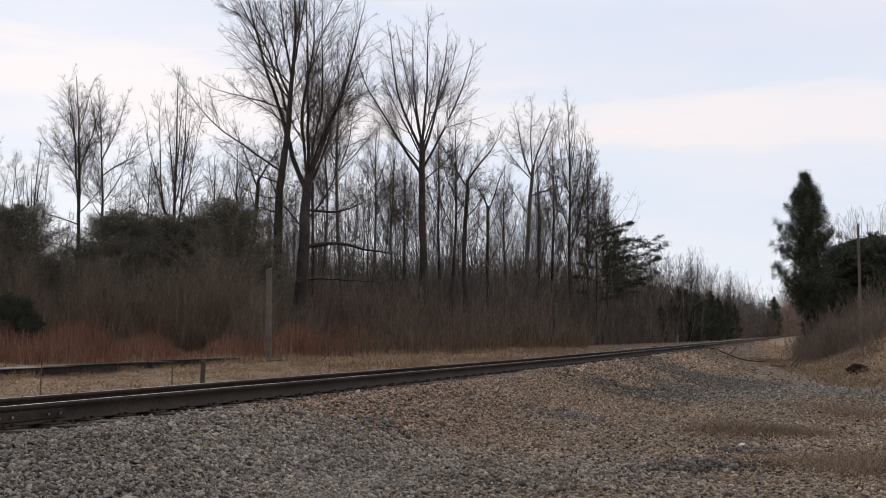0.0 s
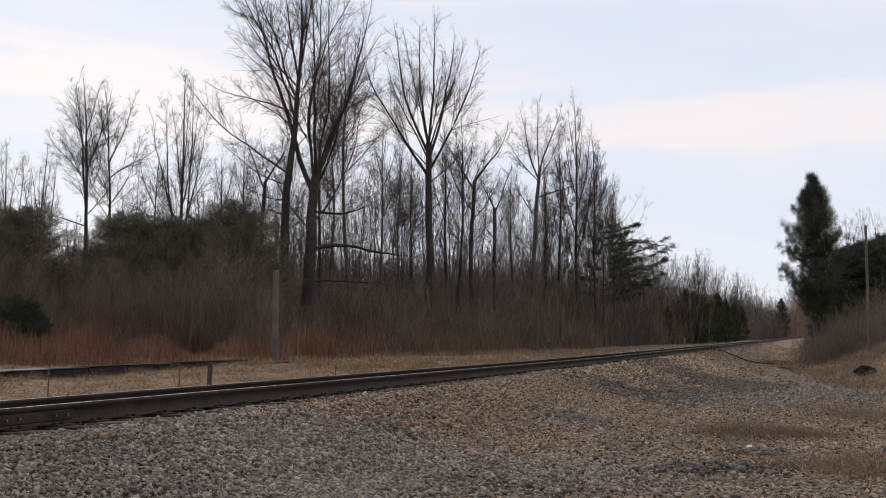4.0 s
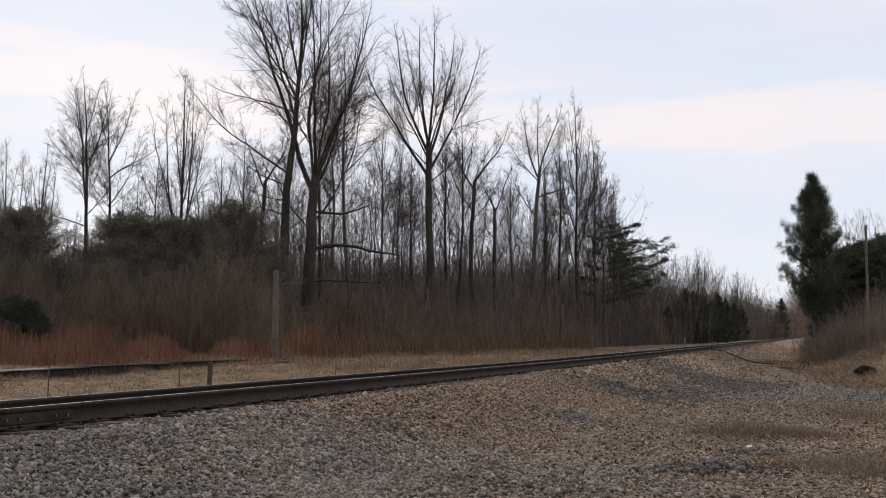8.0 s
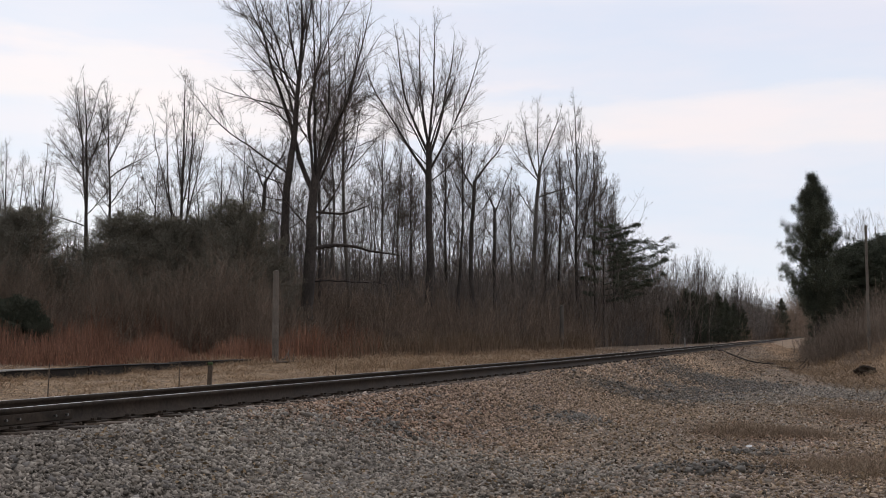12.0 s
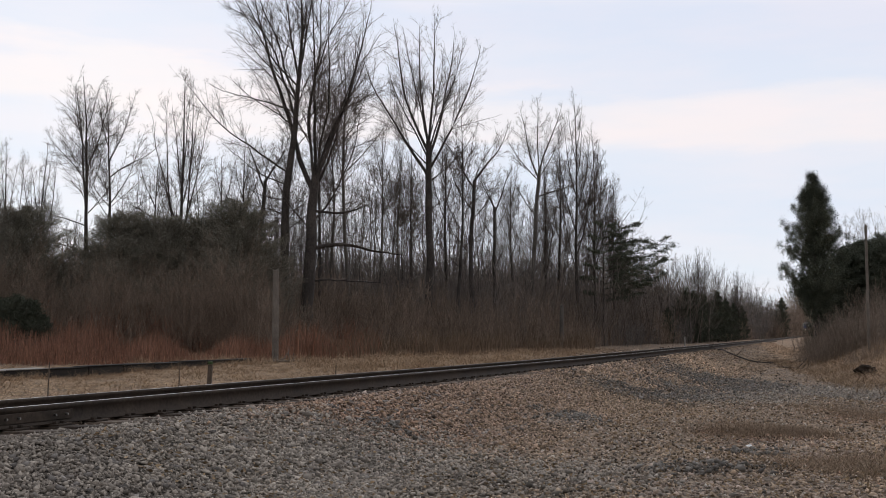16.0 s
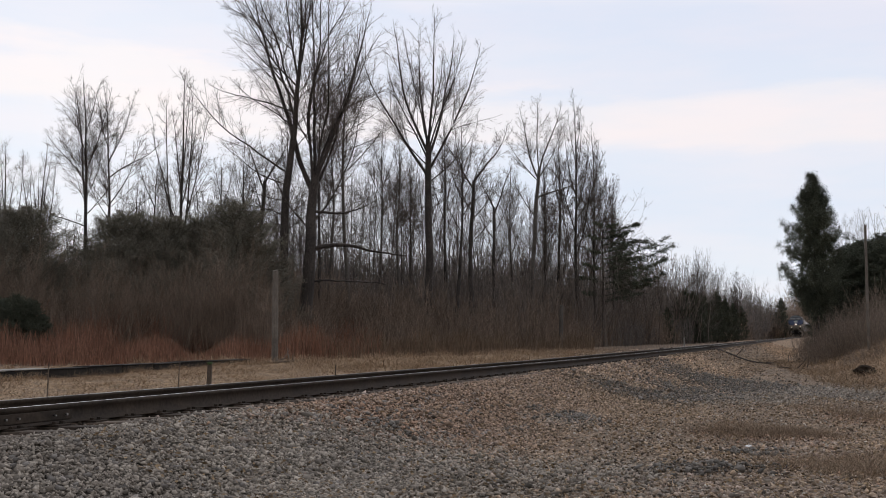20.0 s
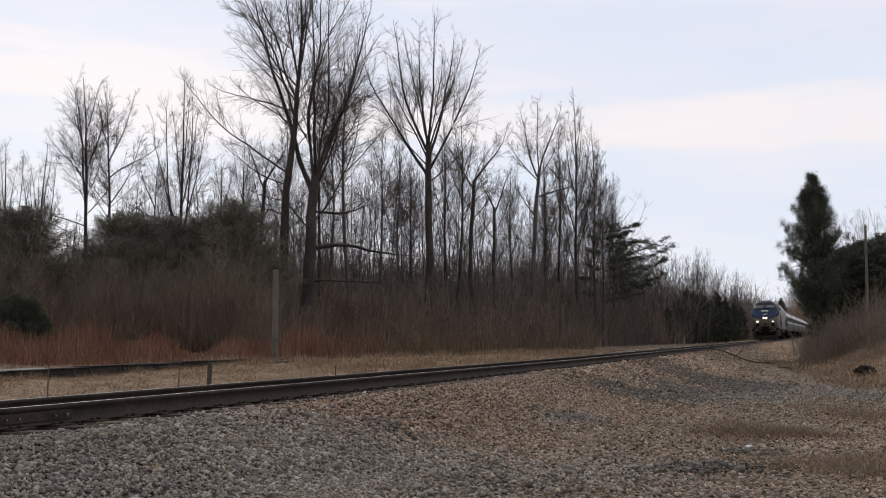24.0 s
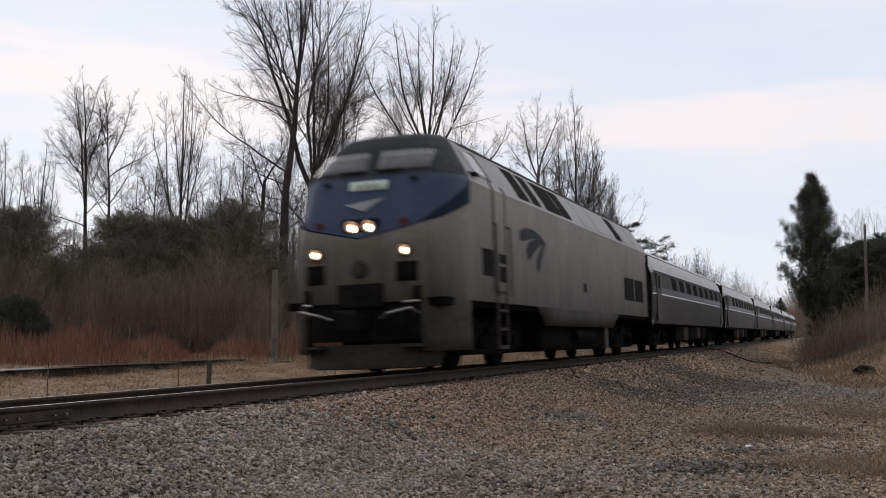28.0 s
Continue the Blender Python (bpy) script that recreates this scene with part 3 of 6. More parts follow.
    put(m, 808, 74, "straight dark bare tree", 0, 0.92)
    put(m, 790, 80, "straight dark bare tree", 240, 0.95)
    put(m, 566, 64, "straight dark bare tree behind the giants", 110, 0.86)
    put(m, 436, 65, "straight dark bare tree behind the giants", 200, 0.74)
    put(m, 497, 66, "straight dark bare tree behind the giants", 20, 0.8)
    put(m, 724, 82, "straight dark bare tree in the wood", 70, 0.84)
    put(m, 910, 94, "straight dark bare tree in the wood", 150, 0.9)
    put(m, 985, 96, "straight dark bare tree in the wood", 300, 1.08)
    m = grow("pale", rng, (15.0, 0.24, 0.14, 0, 1), [
        (14.2, -24, -10, -14, 5, 6.4, 0.11), (14.6, 10, 24, 18, -5, 6.2, 0.11), (14.8, -4, 4, -4, 8, 6.4, 0.08), (12.6, 66, 76, 62, 4, 4.2, 0.10), (11.0, -44, -30, -20, -6, 4.0, 0.06), (14.0, -44, -34, -22, 7, 4.6, 0.06), (14.3, 40, 26, 16, -9, 4.6, 0.06), (9.4, 50, 34, 20, 6, 4.2, 0.05), (8.0, -54, -40, -24, 6, 3.8, 0.04)], BARK_PALE, TWIG, 0.0052, (14, 7, 3), angle=42)
    put(m, 944, 90, "tall pale-barked bare tree with a side limb", 0, 0.97)
    m = grow("poplar", rng, (21.5, 0.20, 0.012, 0, -1), [
        (6.4, -18, -9, -6, 4, 8.4, 0.06), (7.6, 20, 10, 6, -5, 9.4, 0.07), (9.0, 24, 14, 8, 5, 8.0, 0.06), (9.8, -20, -12, -6, -4, 7.6, 0.06), (11.6, 20, 11, 6, 6, 7.0, 0.06), (12.8, -16, -8, -5, -6, 6.4, 0.05), (14.4, 14, 8, 4, 4, 5.2, 0.05), (15.6, -12, -6, -3, 5, 4.6, 0.04), (8.4, 34, 24, 16, 9, 7.0, 0.06), (10.8, 32, 22, 14, -8, 6.4, 0.05), (17.0, 12, 5, 2, -5, 3.6, 0.03)], BARK, TWIG, 0.0052, (20, 8, 4), (0.34, 0.46, 0.6), 36, 0.12, 0.06)
    put(m, 1024, 94, "tall bare tree with steep upright limbs")
    put(m, 1056, 98, "tall bare tree with steep upright limbs", 20, 0.9)
    put(m, 968, 100, "tall bare tree with steep upright limbs", 60, 0.84)
    put(m, 1082, 104, "bare tree with steep upright limbs", 220, 0.74)
    put(m, 1098, 110, "bare tree with steep upright limbs", 120, 0.58)
    put(m, 1236, 140, "bare tree with steep upright limbs beside the far line", 30, 0.55)
    put(m, 1304, 170, "bare tree with steep upright limbs beside the far line", 130, 0.52)


heroes()


def wood():
    """The mass of lesser trees behind the edge."""
    rng = np.random.default_rng(5)
    hs = (17, 15, 18, 13, 16, 11)
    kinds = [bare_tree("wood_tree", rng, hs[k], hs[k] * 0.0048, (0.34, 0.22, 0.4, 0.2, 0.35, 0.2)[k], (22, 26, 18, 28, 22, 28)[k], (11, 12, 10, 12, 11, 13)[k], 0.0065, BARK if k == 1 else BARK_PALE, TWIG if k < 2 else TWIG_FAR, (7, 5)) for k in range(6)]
    edge = lambda v: np.interp(v, (-60, 300, 560, 800, 1000, 1150, 1300, 1400), (58, 60, 68, 80, 98, 128, 200, 330))
    for row, d in enumerate((1.0, 1.18, 1.4)):
        for v in np.arange(-60, 1400, (27, 25, 24)[row]):
            v = v + rng.uniform(-12, 12)
            depth = edge(v) * d * rng.uniform(0.97, 1.06)
            top = np.interp(v, (-60, 0, 150, 300, 420, 620, 720, 800, 900, 1060, 1100, 1130, 1200, 1240, 1280, 1330, 1400), (320, 340, 340, 300, 280, 230, 230, 250, 270, 250, 330, 410, 440, 430, 455, 480, 560))
            h = (596 - top) / 1950 * depth * rng.uniform(0.62, 1.0)
            k = rng.integers(0, 6)
            plant_tree("tree", kinds[k], planted(off(v), depth, h / hs[k], rng.uniform(0, 360)), "slender bare tree inside the wood", "tree", "trees of the wood")
    for v in np.arange(1095, 1400, 9):
        v = v + rng.uniform(-5, 5)
        depth = edge(v) * rng.uniform(1.0, 1.3)
        h = (596 - np.interp(v, (1095, 1130, 1200, 1225, 1240, 1270, 1285, 1310, 1350, 1400), (350, 420, 470, 445, 432, 470, 480, 470, 510, 560))) / 1950 * depth * rng.uniform(0.7, 1.03)
        k = (1, 3, 5)[rng.integers(0, 3)]
        plant_tree("tree", kinds[k], planted(off(v), depth, h / hs[k], rng.uniform(0, 360)), "slender bare tree beside the far line", "tree", "trees of the wood")
    for v in [340, 358, 376, 394, 412, 432, 448, 464, 498, 530]:
        v = v + rng.uniform(-7, 7)
        depth = edge(v) * rng.uniform(1.02, 1.3)
        k = rng.integers(3, 6)
        h = (596 - np.interp(v, (340, 575, 700, 790, 985), (300, 240, 215, 235, 250))) / 1950 * depth * rng.uniform(0.7, 1.0)
        plant_tree("tree", kinds[k], planted(off(v), depth, h / hs[k], rng.uniform(0, 360)), "slender bare tree with a haze of twigs", "tree", "trees of the wood")
    # young trees, branched from the foot, fill the wood below the crowns
    young = [bare_tree("young_tree", rng, 8.0, 0.05, 0.06, 26, 16, 0.007, BARK_PALE, TWIG_FAR, (6, 5)) for _ in range(2)]
    for row, d in enumerate((1.1, 1.3)):
        for v in np.arange(470, 1330, (27, 25)[row]):
            v = v + rng.uniform(-12, 12)
            depth = edge(v) * d
            plant_tree("young_tree", young[row], planted(off(v), depth, rng.uniform(0.65, 1.1) * np.interp(v, (0, 1000, 1330), (1, 1, 1.3)), rng.uniform(0, 360)), "young bare tree branched from the ground", "tree", "young trees")
    # copies deep in the wood, with haze put into their twig colour
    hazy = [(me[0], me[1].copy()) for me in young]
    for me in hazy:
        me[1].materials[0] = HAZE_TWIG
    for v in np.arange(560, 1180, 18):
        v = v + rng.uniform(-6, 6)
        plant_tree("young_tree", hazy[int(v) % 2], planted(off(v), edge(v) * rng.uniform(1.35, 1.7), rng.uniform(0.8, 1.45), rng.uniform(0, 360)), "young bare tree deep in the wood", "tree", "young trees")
    for v in np.arange(985, 1180, 13):
        v = v + rng.uniform(-6, 6)
        plant_tree("young_tree", young[int(v) % 2], planted(off(v), edge(v) * rng.uniform(1.05, 1.45), rng.uniform(0.9, 1.4), rng.uniform(0, 360)), "young bare tree branched from the ground", "tree", "young trees")
    # thin trees on the bank behind the cedar
    for v, depth, h in ((1512, 75, 8.8), (1530, 80, 9.2), (1552, 74, 8.6), (1575, 78, 9.4), (1490, 95, 7.5), (1404, 330, 9.5), (1500, 110, 8.0)):
        k = rng.integers(3, 6)
        plant_tree("tree", kinds[k], planted(off(v), depth, h / hs[k], rng.uniform(0, 360)), "bare young tree on the bank", "tree", "trees on the bank")


wood()


# ---------- brush ----------
BANK_BRUSH = material("brown_stems", (0.175, 0.138, 0.107), 0.95, var=0.25, scale=0.5, fine=8, bump=0, tint=(0.315, 0.252, 0.196), island=True)


def brush_mesh(name, rng, n, width, height, r, mat, shoots=4, lean=0.22):
    """A thicket of thin stems with side shoots, one mesh."""
    s = np.c_[rng.normal(0, width / 2.6, n), rng.normal(0, width / 2.6, n), np.zeros(n)]
    way = np.c_[rng.normal(0, lean, n), rng.normal(0, lean, n), np.ones(n)]
    ln = height * rng.uniform(0.4, 1.0, n) * np.clip(1.25 - np.hypot(s[:, 0], s[:, 1]) / width, 0.4, 1)
    P, R = limbs(rng, s, way, ln, np.full(n, r), np.full(n, r * 0.4), 3, 0.12, 0.0)
    a, w, l, q = sprout(rng, P, R, shoots, 0.15, 0.95, 38, 14, 0.42, ln, r * 0.5, 0.15)
    P2, R2 = limbs(rng, a, w, l, np.full(len(a), r * 0.6), np.full(len(a), r * 0.3), 2, 0.14, 0.03)
    return mesh_np(name + "_stems", *tubes(P, R, 3), mat), mesh_np(name + "_twigs", *tubes(P2, R2, 3), mat)


def shrub(me, m, label, group="shrubs along the wood"):
    o = thing("shrub", m, label, "shrub", group)
    tagged(mesh_part("stem_tangle", me[0], o), kind="stuff")
    tagged(mesh_part("twig_tangle", me[1], o), kind="stuff")
    return o


def thickets():
    rng = np.random.default_rng(21)
    brown = [brush_mesh("brown_shrub", rng, 120, 3.0, 3.4, 0.016, BRUSH, 5) for _ in range(3)]
    purple = [brush_mesh("bank_shrub", rng, 100, 3.0, 3.6, 0.012, BANK_BRUSH, 6, 0.3) for _ in range(3)]
    tall = [brush_mesh("tall_shrub", rng, 130, 3.6, 6.2, 0.02, BRUSH, 7, 0.14) for _ in range(3)]
    red = [brush_mesh("red_shrub", rng, 130, 3.0, 2.4, 0.012, RED_BRUSH, 4) for _ in range(2)]
    edge = lambda v: np.interp(v, (-60, 300, 560, 800, 1000, 1150, 1300, 1400), (46, 50, 57, 68, 84, 112, 180, 300))
    size = lambda v: np.interp(v, (-60, 800, 1000, 1150, 1300, 1400), (1.0, 1.05, 1.15, 1.35, 1.9, 2.6))
    for row in range(3):
        for v in np.arange(-60, 1400, (20, 21, 22)[row]):
            v = v + rng.uniform(-9, 9)
            depth = edge(v) * (1.0, 1.06, 1.13)[row] * rng.uniform(0.97, 1.03)
            k = rng.integers(0, 3)
            s = size(v) * rng.uniform(0.7, 1.2)
            if row == 0 and v < 620 and rng.random() < 0.7:
                shrub(red[k % 2], planted(off(v), depth, s, rng.uniform(0, 360)), "thicket of thin dark red stems", "red shrubs")
            elif row == 0:
                shrub(brown[k], planted(off(v), depth, s * 0.9, rng.uniform(0, 360)), "thicket of thin grey-brown stems")
            else:
                low = np.interp(v, (-60, 440, 500, 1050, 1150, 1400), (0.52, 0.55, 0.8, 0.8, 0.62, 0.5))
                shrub(tall[k], planted(off(v), depth, s * low * (0.8, 1.0)[row - 1], rng.uniform(0, 360)), "tall tangle of thin grey-brown stems")
    # a veil of fine twigs before the dark pines
    veil = [brush_mesh("veil", rng, 80, 3.4, 6.6, 0.0085, BRUSH, 11, 0.2) for _ in range(3)]
    for i, v in enumerate(np.arange(-45, 475, 16)):
        v = v + rng.uniform(-6, 6)
        s = rng.uniform(0.6, 1.0) * np.interp(v, (70, 90, 140, 160), (1, 0.72, 0.72, 1))
        shrub(veil[i % 3], planted(off(v), rng.uniform(48.5, 51.5), s, rng.uniform(0, 360)), "veil of fine grey-brown twigs before dark pines")
    # the undergrowth inside the wood, too dense to tell apart
    wide = []
    for _ in range(2):
        n = 420
        p = np.c_[rng.uniform(-8, 8, n), rng.uniform(-2, 2, n), np.zeros(n)]
        ln = rng.uniform(1.6, 5.2, n)
        P, R = limbs(rng, p, np.c_[rng.normal(0, 0.12, n), rng.normal(0, 0.12, n), np.ones(n)], ln, np.full(n, 0.02), np.full(n, 0.008), 3, 0.1)
        a, w, l, q = sprout(rng, P, R, 7, 0.15, 0.95, 40, 14, 0.36, ln, 0.01, 0.1)
        P2, R2 = limbs(rng, a, w, l, np.full(len(a), 0.01), np.full(len(a), 0.005), 2, 0.14, 0.03)
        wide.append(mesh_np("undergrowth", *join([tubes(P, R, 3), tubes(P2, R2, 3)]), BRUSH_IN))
    # paler copies for the far line, their colour lightened as haze
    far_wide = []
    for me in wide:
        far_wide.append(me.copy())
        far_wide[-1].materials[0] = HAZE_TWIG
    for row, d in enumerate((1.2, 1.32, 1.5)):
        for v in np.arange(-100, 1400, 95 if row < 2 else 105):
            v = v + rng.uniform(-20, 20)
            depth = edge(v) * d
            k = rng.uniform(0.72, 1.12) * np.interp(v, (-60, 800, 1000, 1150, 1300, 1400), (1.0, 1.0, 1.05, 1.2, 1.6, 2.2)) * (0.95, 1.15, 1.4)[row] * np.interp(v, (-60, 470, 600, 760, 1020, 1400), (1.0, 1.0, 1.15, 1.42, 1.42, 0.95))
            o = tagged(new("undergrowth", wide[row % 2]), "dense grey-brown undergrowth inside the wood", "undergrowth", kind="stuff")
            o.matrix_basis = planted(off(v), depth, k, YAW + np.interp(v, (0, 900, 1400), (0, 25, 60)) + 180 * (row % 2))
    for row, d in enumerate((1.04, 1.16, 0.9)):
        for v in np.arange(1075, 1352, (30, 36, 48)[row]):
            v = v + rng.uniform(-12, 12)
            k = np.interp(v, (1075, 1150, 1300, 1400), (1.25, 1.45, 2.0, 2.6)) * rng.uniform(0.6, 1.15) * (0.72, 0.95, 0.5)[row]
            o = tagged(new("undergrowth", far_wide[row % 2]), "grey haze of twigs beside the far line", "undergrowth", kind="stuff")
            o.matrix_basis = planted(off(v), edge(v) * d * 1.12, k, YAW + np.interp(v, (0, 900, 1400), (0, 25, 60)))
    # where the line runs out of sight
    for v, depth, k in ((1396, 400, 2.6), (1405, 430, 3.2), (1414, 450, 3.4), (1422, 470, 3.2), (1460, 300, 2.2), (1457, 340, 2.4), (1463, 380, 3.0), (1429, 700, 5.0), (1388, 360, 2.4), (1412, 520, 4.2), (1424, 560, 4.4)):
        shrub(tall[int(v) % 3], planted(off(v), depth, k, v * 31 % 360), "far grey-brown brush beside the line", "far brush")
    # on the bank
    for v, depth, s, kind in ((1458, 57, .6, 1), (1478, 54, .6, 2), (1500, 52, .6, 0), (1525, 51, .65, 1), (1552, 49, .7, 2), (1582, 48, .7, 0), (1468, 63, .8, 1), (1490, 60, .8, 2), (1515, 57, .8, 0),
                              (1543, 55, .85, 1), (1571, 53, .9, 2), (1464, 51, .4, 1), (1460, 60, .55, 0), (1458, 70, .6, 2), (1430, 56, .34, 1), (1440, 53, .46, 0), (1450, 55, .55, 2), (1436, 64, .5, 2), (1446, 50, .36, 1), (1462, 51.5, .55, 0), (1474, 51, .72, 1), (1486, 50.5, .72, 2), (1498, 50, .68, 1), (1510, 49.5, .66, 0), (1476, 49.2, .45, 0), (1490, 50, .55, 0), (1512, 49, .6, 2), (1538, 47.5, .6, 1), (1560, 46.5, .62, 0), (1476, 52, .5, 1), (1510, 44, .3, 0), (1550, 42, .35, 2), (1456, 84, .7, 1), (1453, 110, .9, 0), (1454, 150, 1.2, 2)):
        shrub(purple[kind], planted(off(v), depth, s, v * 37 % 360), "tangle of bare brown brush on the bank", "brush on the bank")


thickets()


# ---------- evergreens ----------
def sprays(rng, P, size, flat=0.5, thin=0.28):
    """Small four-sided leaf sprays at the places P, at random turns."""
    n = len(P)
    a = unit(rng.normal(0, 1, (n, 3)) * np.array((1, 1, flat)))
    b = unit(np.cross(a, rng.normal(0, 1, (n, 3))))
    sz = (size * rng.uniform(0.5, 1.3, n))[:, None]
    V = np.stack((P - a * sz * 0.2, P + b * sz * thin + a * sz * 0.3, P + a * sz, P - b * sz * thin + a * sz * 0.3), 1).reshape(-1, 3)
    return V, np.arange(n * 4).reshape(-1, 4)


def conifer(name, rng, h, width, mat, boughs=70, tufts=90, size=0.22, droop=0.0, bottom=0.1, shape=0.8, gap=0.12, thin=0.28, fluff=0.06):
    """An evergreen: trunk, boughs in uneven whorls, sprays along each bough."""
    P, R = limbs(rng, np.zeros((1, 3)), np.array([[0, 0, 1.0]]), np.array([h]), np.array([h * 0.018]), np.array([0.015]), 8, 0.012)
    t = mesh_np(name + "_trunk", *tubes(P, R, 7), BARK, True)
    f = np.sort(rng.uniform(bottom, 0.99, boughs))
    az = np.arange(boughs) * 2.4 + rng.normal(0, 0.4, boughs)
    ln = width * np.clip((1 - f), 0.02, 1) ** shape * rng.uniform(0.6, 1.15, boughs) + 0.06
    s = np.c_[np.zeros(boughs), np.zeros(boughs), f * h]
    P1, R1 = limbs(rng, s, np.c_[np.cos(az), np.sin(az), np.full(boughs, 0.35 - droop)], ln, np.full(boughs, 0.035), np.full(boughs, 0.008), 5, 0.08, 0.03)
    pts = []
    for i in range(boughs):
        n = int(tufts * ln[i] / width * rng.uniform(0.7, 1.2)) + 6
        w = rng.uniform(gap, 1.0, n) * 5
        k = np.minimum(w.astype(int), 4)
        q = P1[i, k] * (1 - (w - k))[:, None] + P1[i, k + 1] * (w - k)[:, None]
        pts.append(q + rng.normal(0, 1, (n, 3)) * np.array((1, 1, 0.55)) * (fluff + 0.14 * ln[i] * (1 - w / 6))[:, None])
    c = mesh_np(name + "_crown", *join([tubes(P1, R1, 3), sprays(rng, np.concatenate(pts), size, 0.6, thin)]), mat)
    return t, c


def cedar_tree(rng, h):
    """A cone of upswept boughs, each tipped with clumps of flat sprays."""
    P, R = limbs(rng, np.zeros((1, 3)), np.array([[0, 0, 1.0]]), np.array([h]), np.array([0.16]), np.array([0.015]), 8, 0.01)
    n = 280
    z = h * np.r_[rng.uniform(0.27, 0.9, n - 40), rng.uniform(0.85, 1.0, 40)]
    wide = np.interp(z / h, (0.24, 0.3, 0.42, 0.55, 0.66, 0.82, 0.95, 1.0), (0.5, 0.9, 1.5, 1.78, 1.55, 1.0, 0.36, 0.06))
    r = wide * rng.uniform(0.5, 1.05, n)
    az = rng.uniform(0, 6.283, n)
    foot = np.c_[np.zeros(n), np.zeros(n), np.maximum(z - 0.75 * r - 0.1, h * 0.16)]
    tip = np.c_[np.cos(az) * r, np.sin(az) * r, z]
    B = foot[:, None] + (tip - foot)[:, None] * np.linspace(0, 1, 5)[None, :, None]
    B[:, 1:4, 2] -= 0.1 * r[:, None]
    S = np.linspace(0.03, 0.008, 5)[None].repeat(n, 0)
    pts = []
    for i in range(n):
        clumps = 3 + int(r[i] * 4)
        w = np.sort(rng.uniform(0.3, 1.0, clumps))
        c = foot[i] + (tip[i] - foot[i]) * w[:, None] + rng.normal(0, 0.10, (clumps, 3)) * (0.4 + r[i])
        k = rng.integers(0, clumps, clumps * 85)
        pts.append(c[k] + rng.normal(0, 1, (len(k), 3)) * np.array((0.075, 0.075, 0.11)))
    crown = mesh_np("cedar_crown", *join([tubes(B, S, 4), sprays(rng, np.concatenate(pts), 0.066, 1.3, 0.2)]), CEDAR)
    return mesh_np("cedar_trunk", *tubes(P, R, 7), BARK, True), crown


CEDAR_CROWN = []


def evergreens():
    rng = np.random.default_rng(31)
    pine = conifer("bushy_pine", rng, 7.0, 3.6, NEEDLES, 190, 800, 0.10, -0.1, 0.02, 0.42, 0.12, 0.08)
    for v, depth, h in ((-22, 52, 6.4), (20, 52.5, 6.9), (52, 53, 7.0), (84, 53.5, 4.6), (176, 54, 5.4), (202, 54, 6.7), (232, 54.5, 6.9), (262, 55, 6.4), (292, 55, 6.7), (322, 57, 6.6), (350, 56, 6.9), (384, 56, 6.6), (412, 55, 7.6), (434, 56, 7.2), (462, 57, 5.6)):
        plant_tree("pine", pine, planted(off(v), depth, h / 7.0, v * 53 % 360), "dark bushy pine among bare brush", "pine tree", "dark pines")
    # white pine: flat layered boughs, longer on its open side
    h, n = 10.6, 19
    P, R = limbs(rng, np.zeros((1, 3)), np.array([[0, 0, 1.0]]), np.array([h]), np.array([0.11]), np.array([0.02]), 8, 0.01)
    f = np.array((0.36, 0.41, 0.46, 0.50, 0.55, 0.60, 0.66, 0.70, 0.75, 0.81, 0.86, 0.91, 0.95, 0.40, 0.52, 0.62, 0.74, 0.85, 0.97))
    ln = np.array((3.6, 4.4, 5.2, 6.6, 4.6, 6.2, 3.6, 5.6, 3.4, 4.4, 2.6, 3.0, 1.4, 2.0, 2.2, 1.8, 1.5, 1.1, 0.6))
    az = np.where(np.arange(n) < 13, rng.normal(0, 0.35, n), rng.uniform(2.2, 4.1, n))
    B, S = limbs(rng, np.c_[np.zeros(n), np.zeros(n), f * h], np.c_[np.cos(az), np.sin(az), np.full(n, 0.14)], ln, np.full(n, 0.05), np.full(n, 0.012), 6, 0.04, 0.03)
    s_, w_, l_, q_ = sprout(rng, B, S, 15, 0.12, 1.0, 46, 10, 0.24, ln, 0.012, 0.02)
    T, U = limbs(rng, s_, w_, l_, np.full(len(s_), 0.014), np.full(len(s_), 0.006), 3, 0.08, 0.05)
    pts = np.concatenate([T.reshape(-1, 3)] * 20) + rng.normal(0, 1, (len(T) * 80, 3)) * np.array((0.16, 0.16, 0.05))
    crown = mesh_np("white_pine_crown", *join([tubes(B, S, 4), tubes(T, U, 3), sprays(rng, pts, 0.17, 0.9, 0.12)]), CEDAR)
    plant_tree("white_pine", (mesh_np("white_pine_trunk", *tubes(P, R, 8), BARK, True), crown), planted(off(1066), 92, 1.0, YAW), "white pine with flat layered boughs", "pine tree")
    spruce = conifer("young_spruce", rng, 7.0, 1.9, CEDAR, 120, 420, 0.15, 0.05, 0.03, 0.6, 0.1, 0.16)
    for v, depth, h in ((1198, 124, 5.0), (1212, 130, 6.6), (1226, 126, 6.0), (1243, 136, 6.0), (1256, 140, 5.4), (1268, 144, 6.6), (1282, 150, 6.0), (1296, 160, 5.6), (1180, 118, 4.0), (1310, 176, 5.6), (1236, 128, 5.0), (1381, 265, 9.8), (1372, 262, 6.5)):
        plant_tree("spruce", spruce, planted(off(v), depth, h / 7.0, v * 53 % 360), "small dark evergreen beside the line", "spruce tree", "far evergreens")
    # the cedar on the bank
    t, c = cedar_tree(rng, 9.3)
    cedar = plant_tree("cedar", (t, c), planted(off(1442), 54, 0.99, 0), "dark green cedar with an uneven crown", "cedar tree")
    CEDAR_CROWN.append(cedar.children[1])
    dark = conifer("dark_bush", rng, 5.0, 2.2, CEDAR, 150, 480, 0.09, -0.1, 0.12, 0.5, 0.2, 0.2)
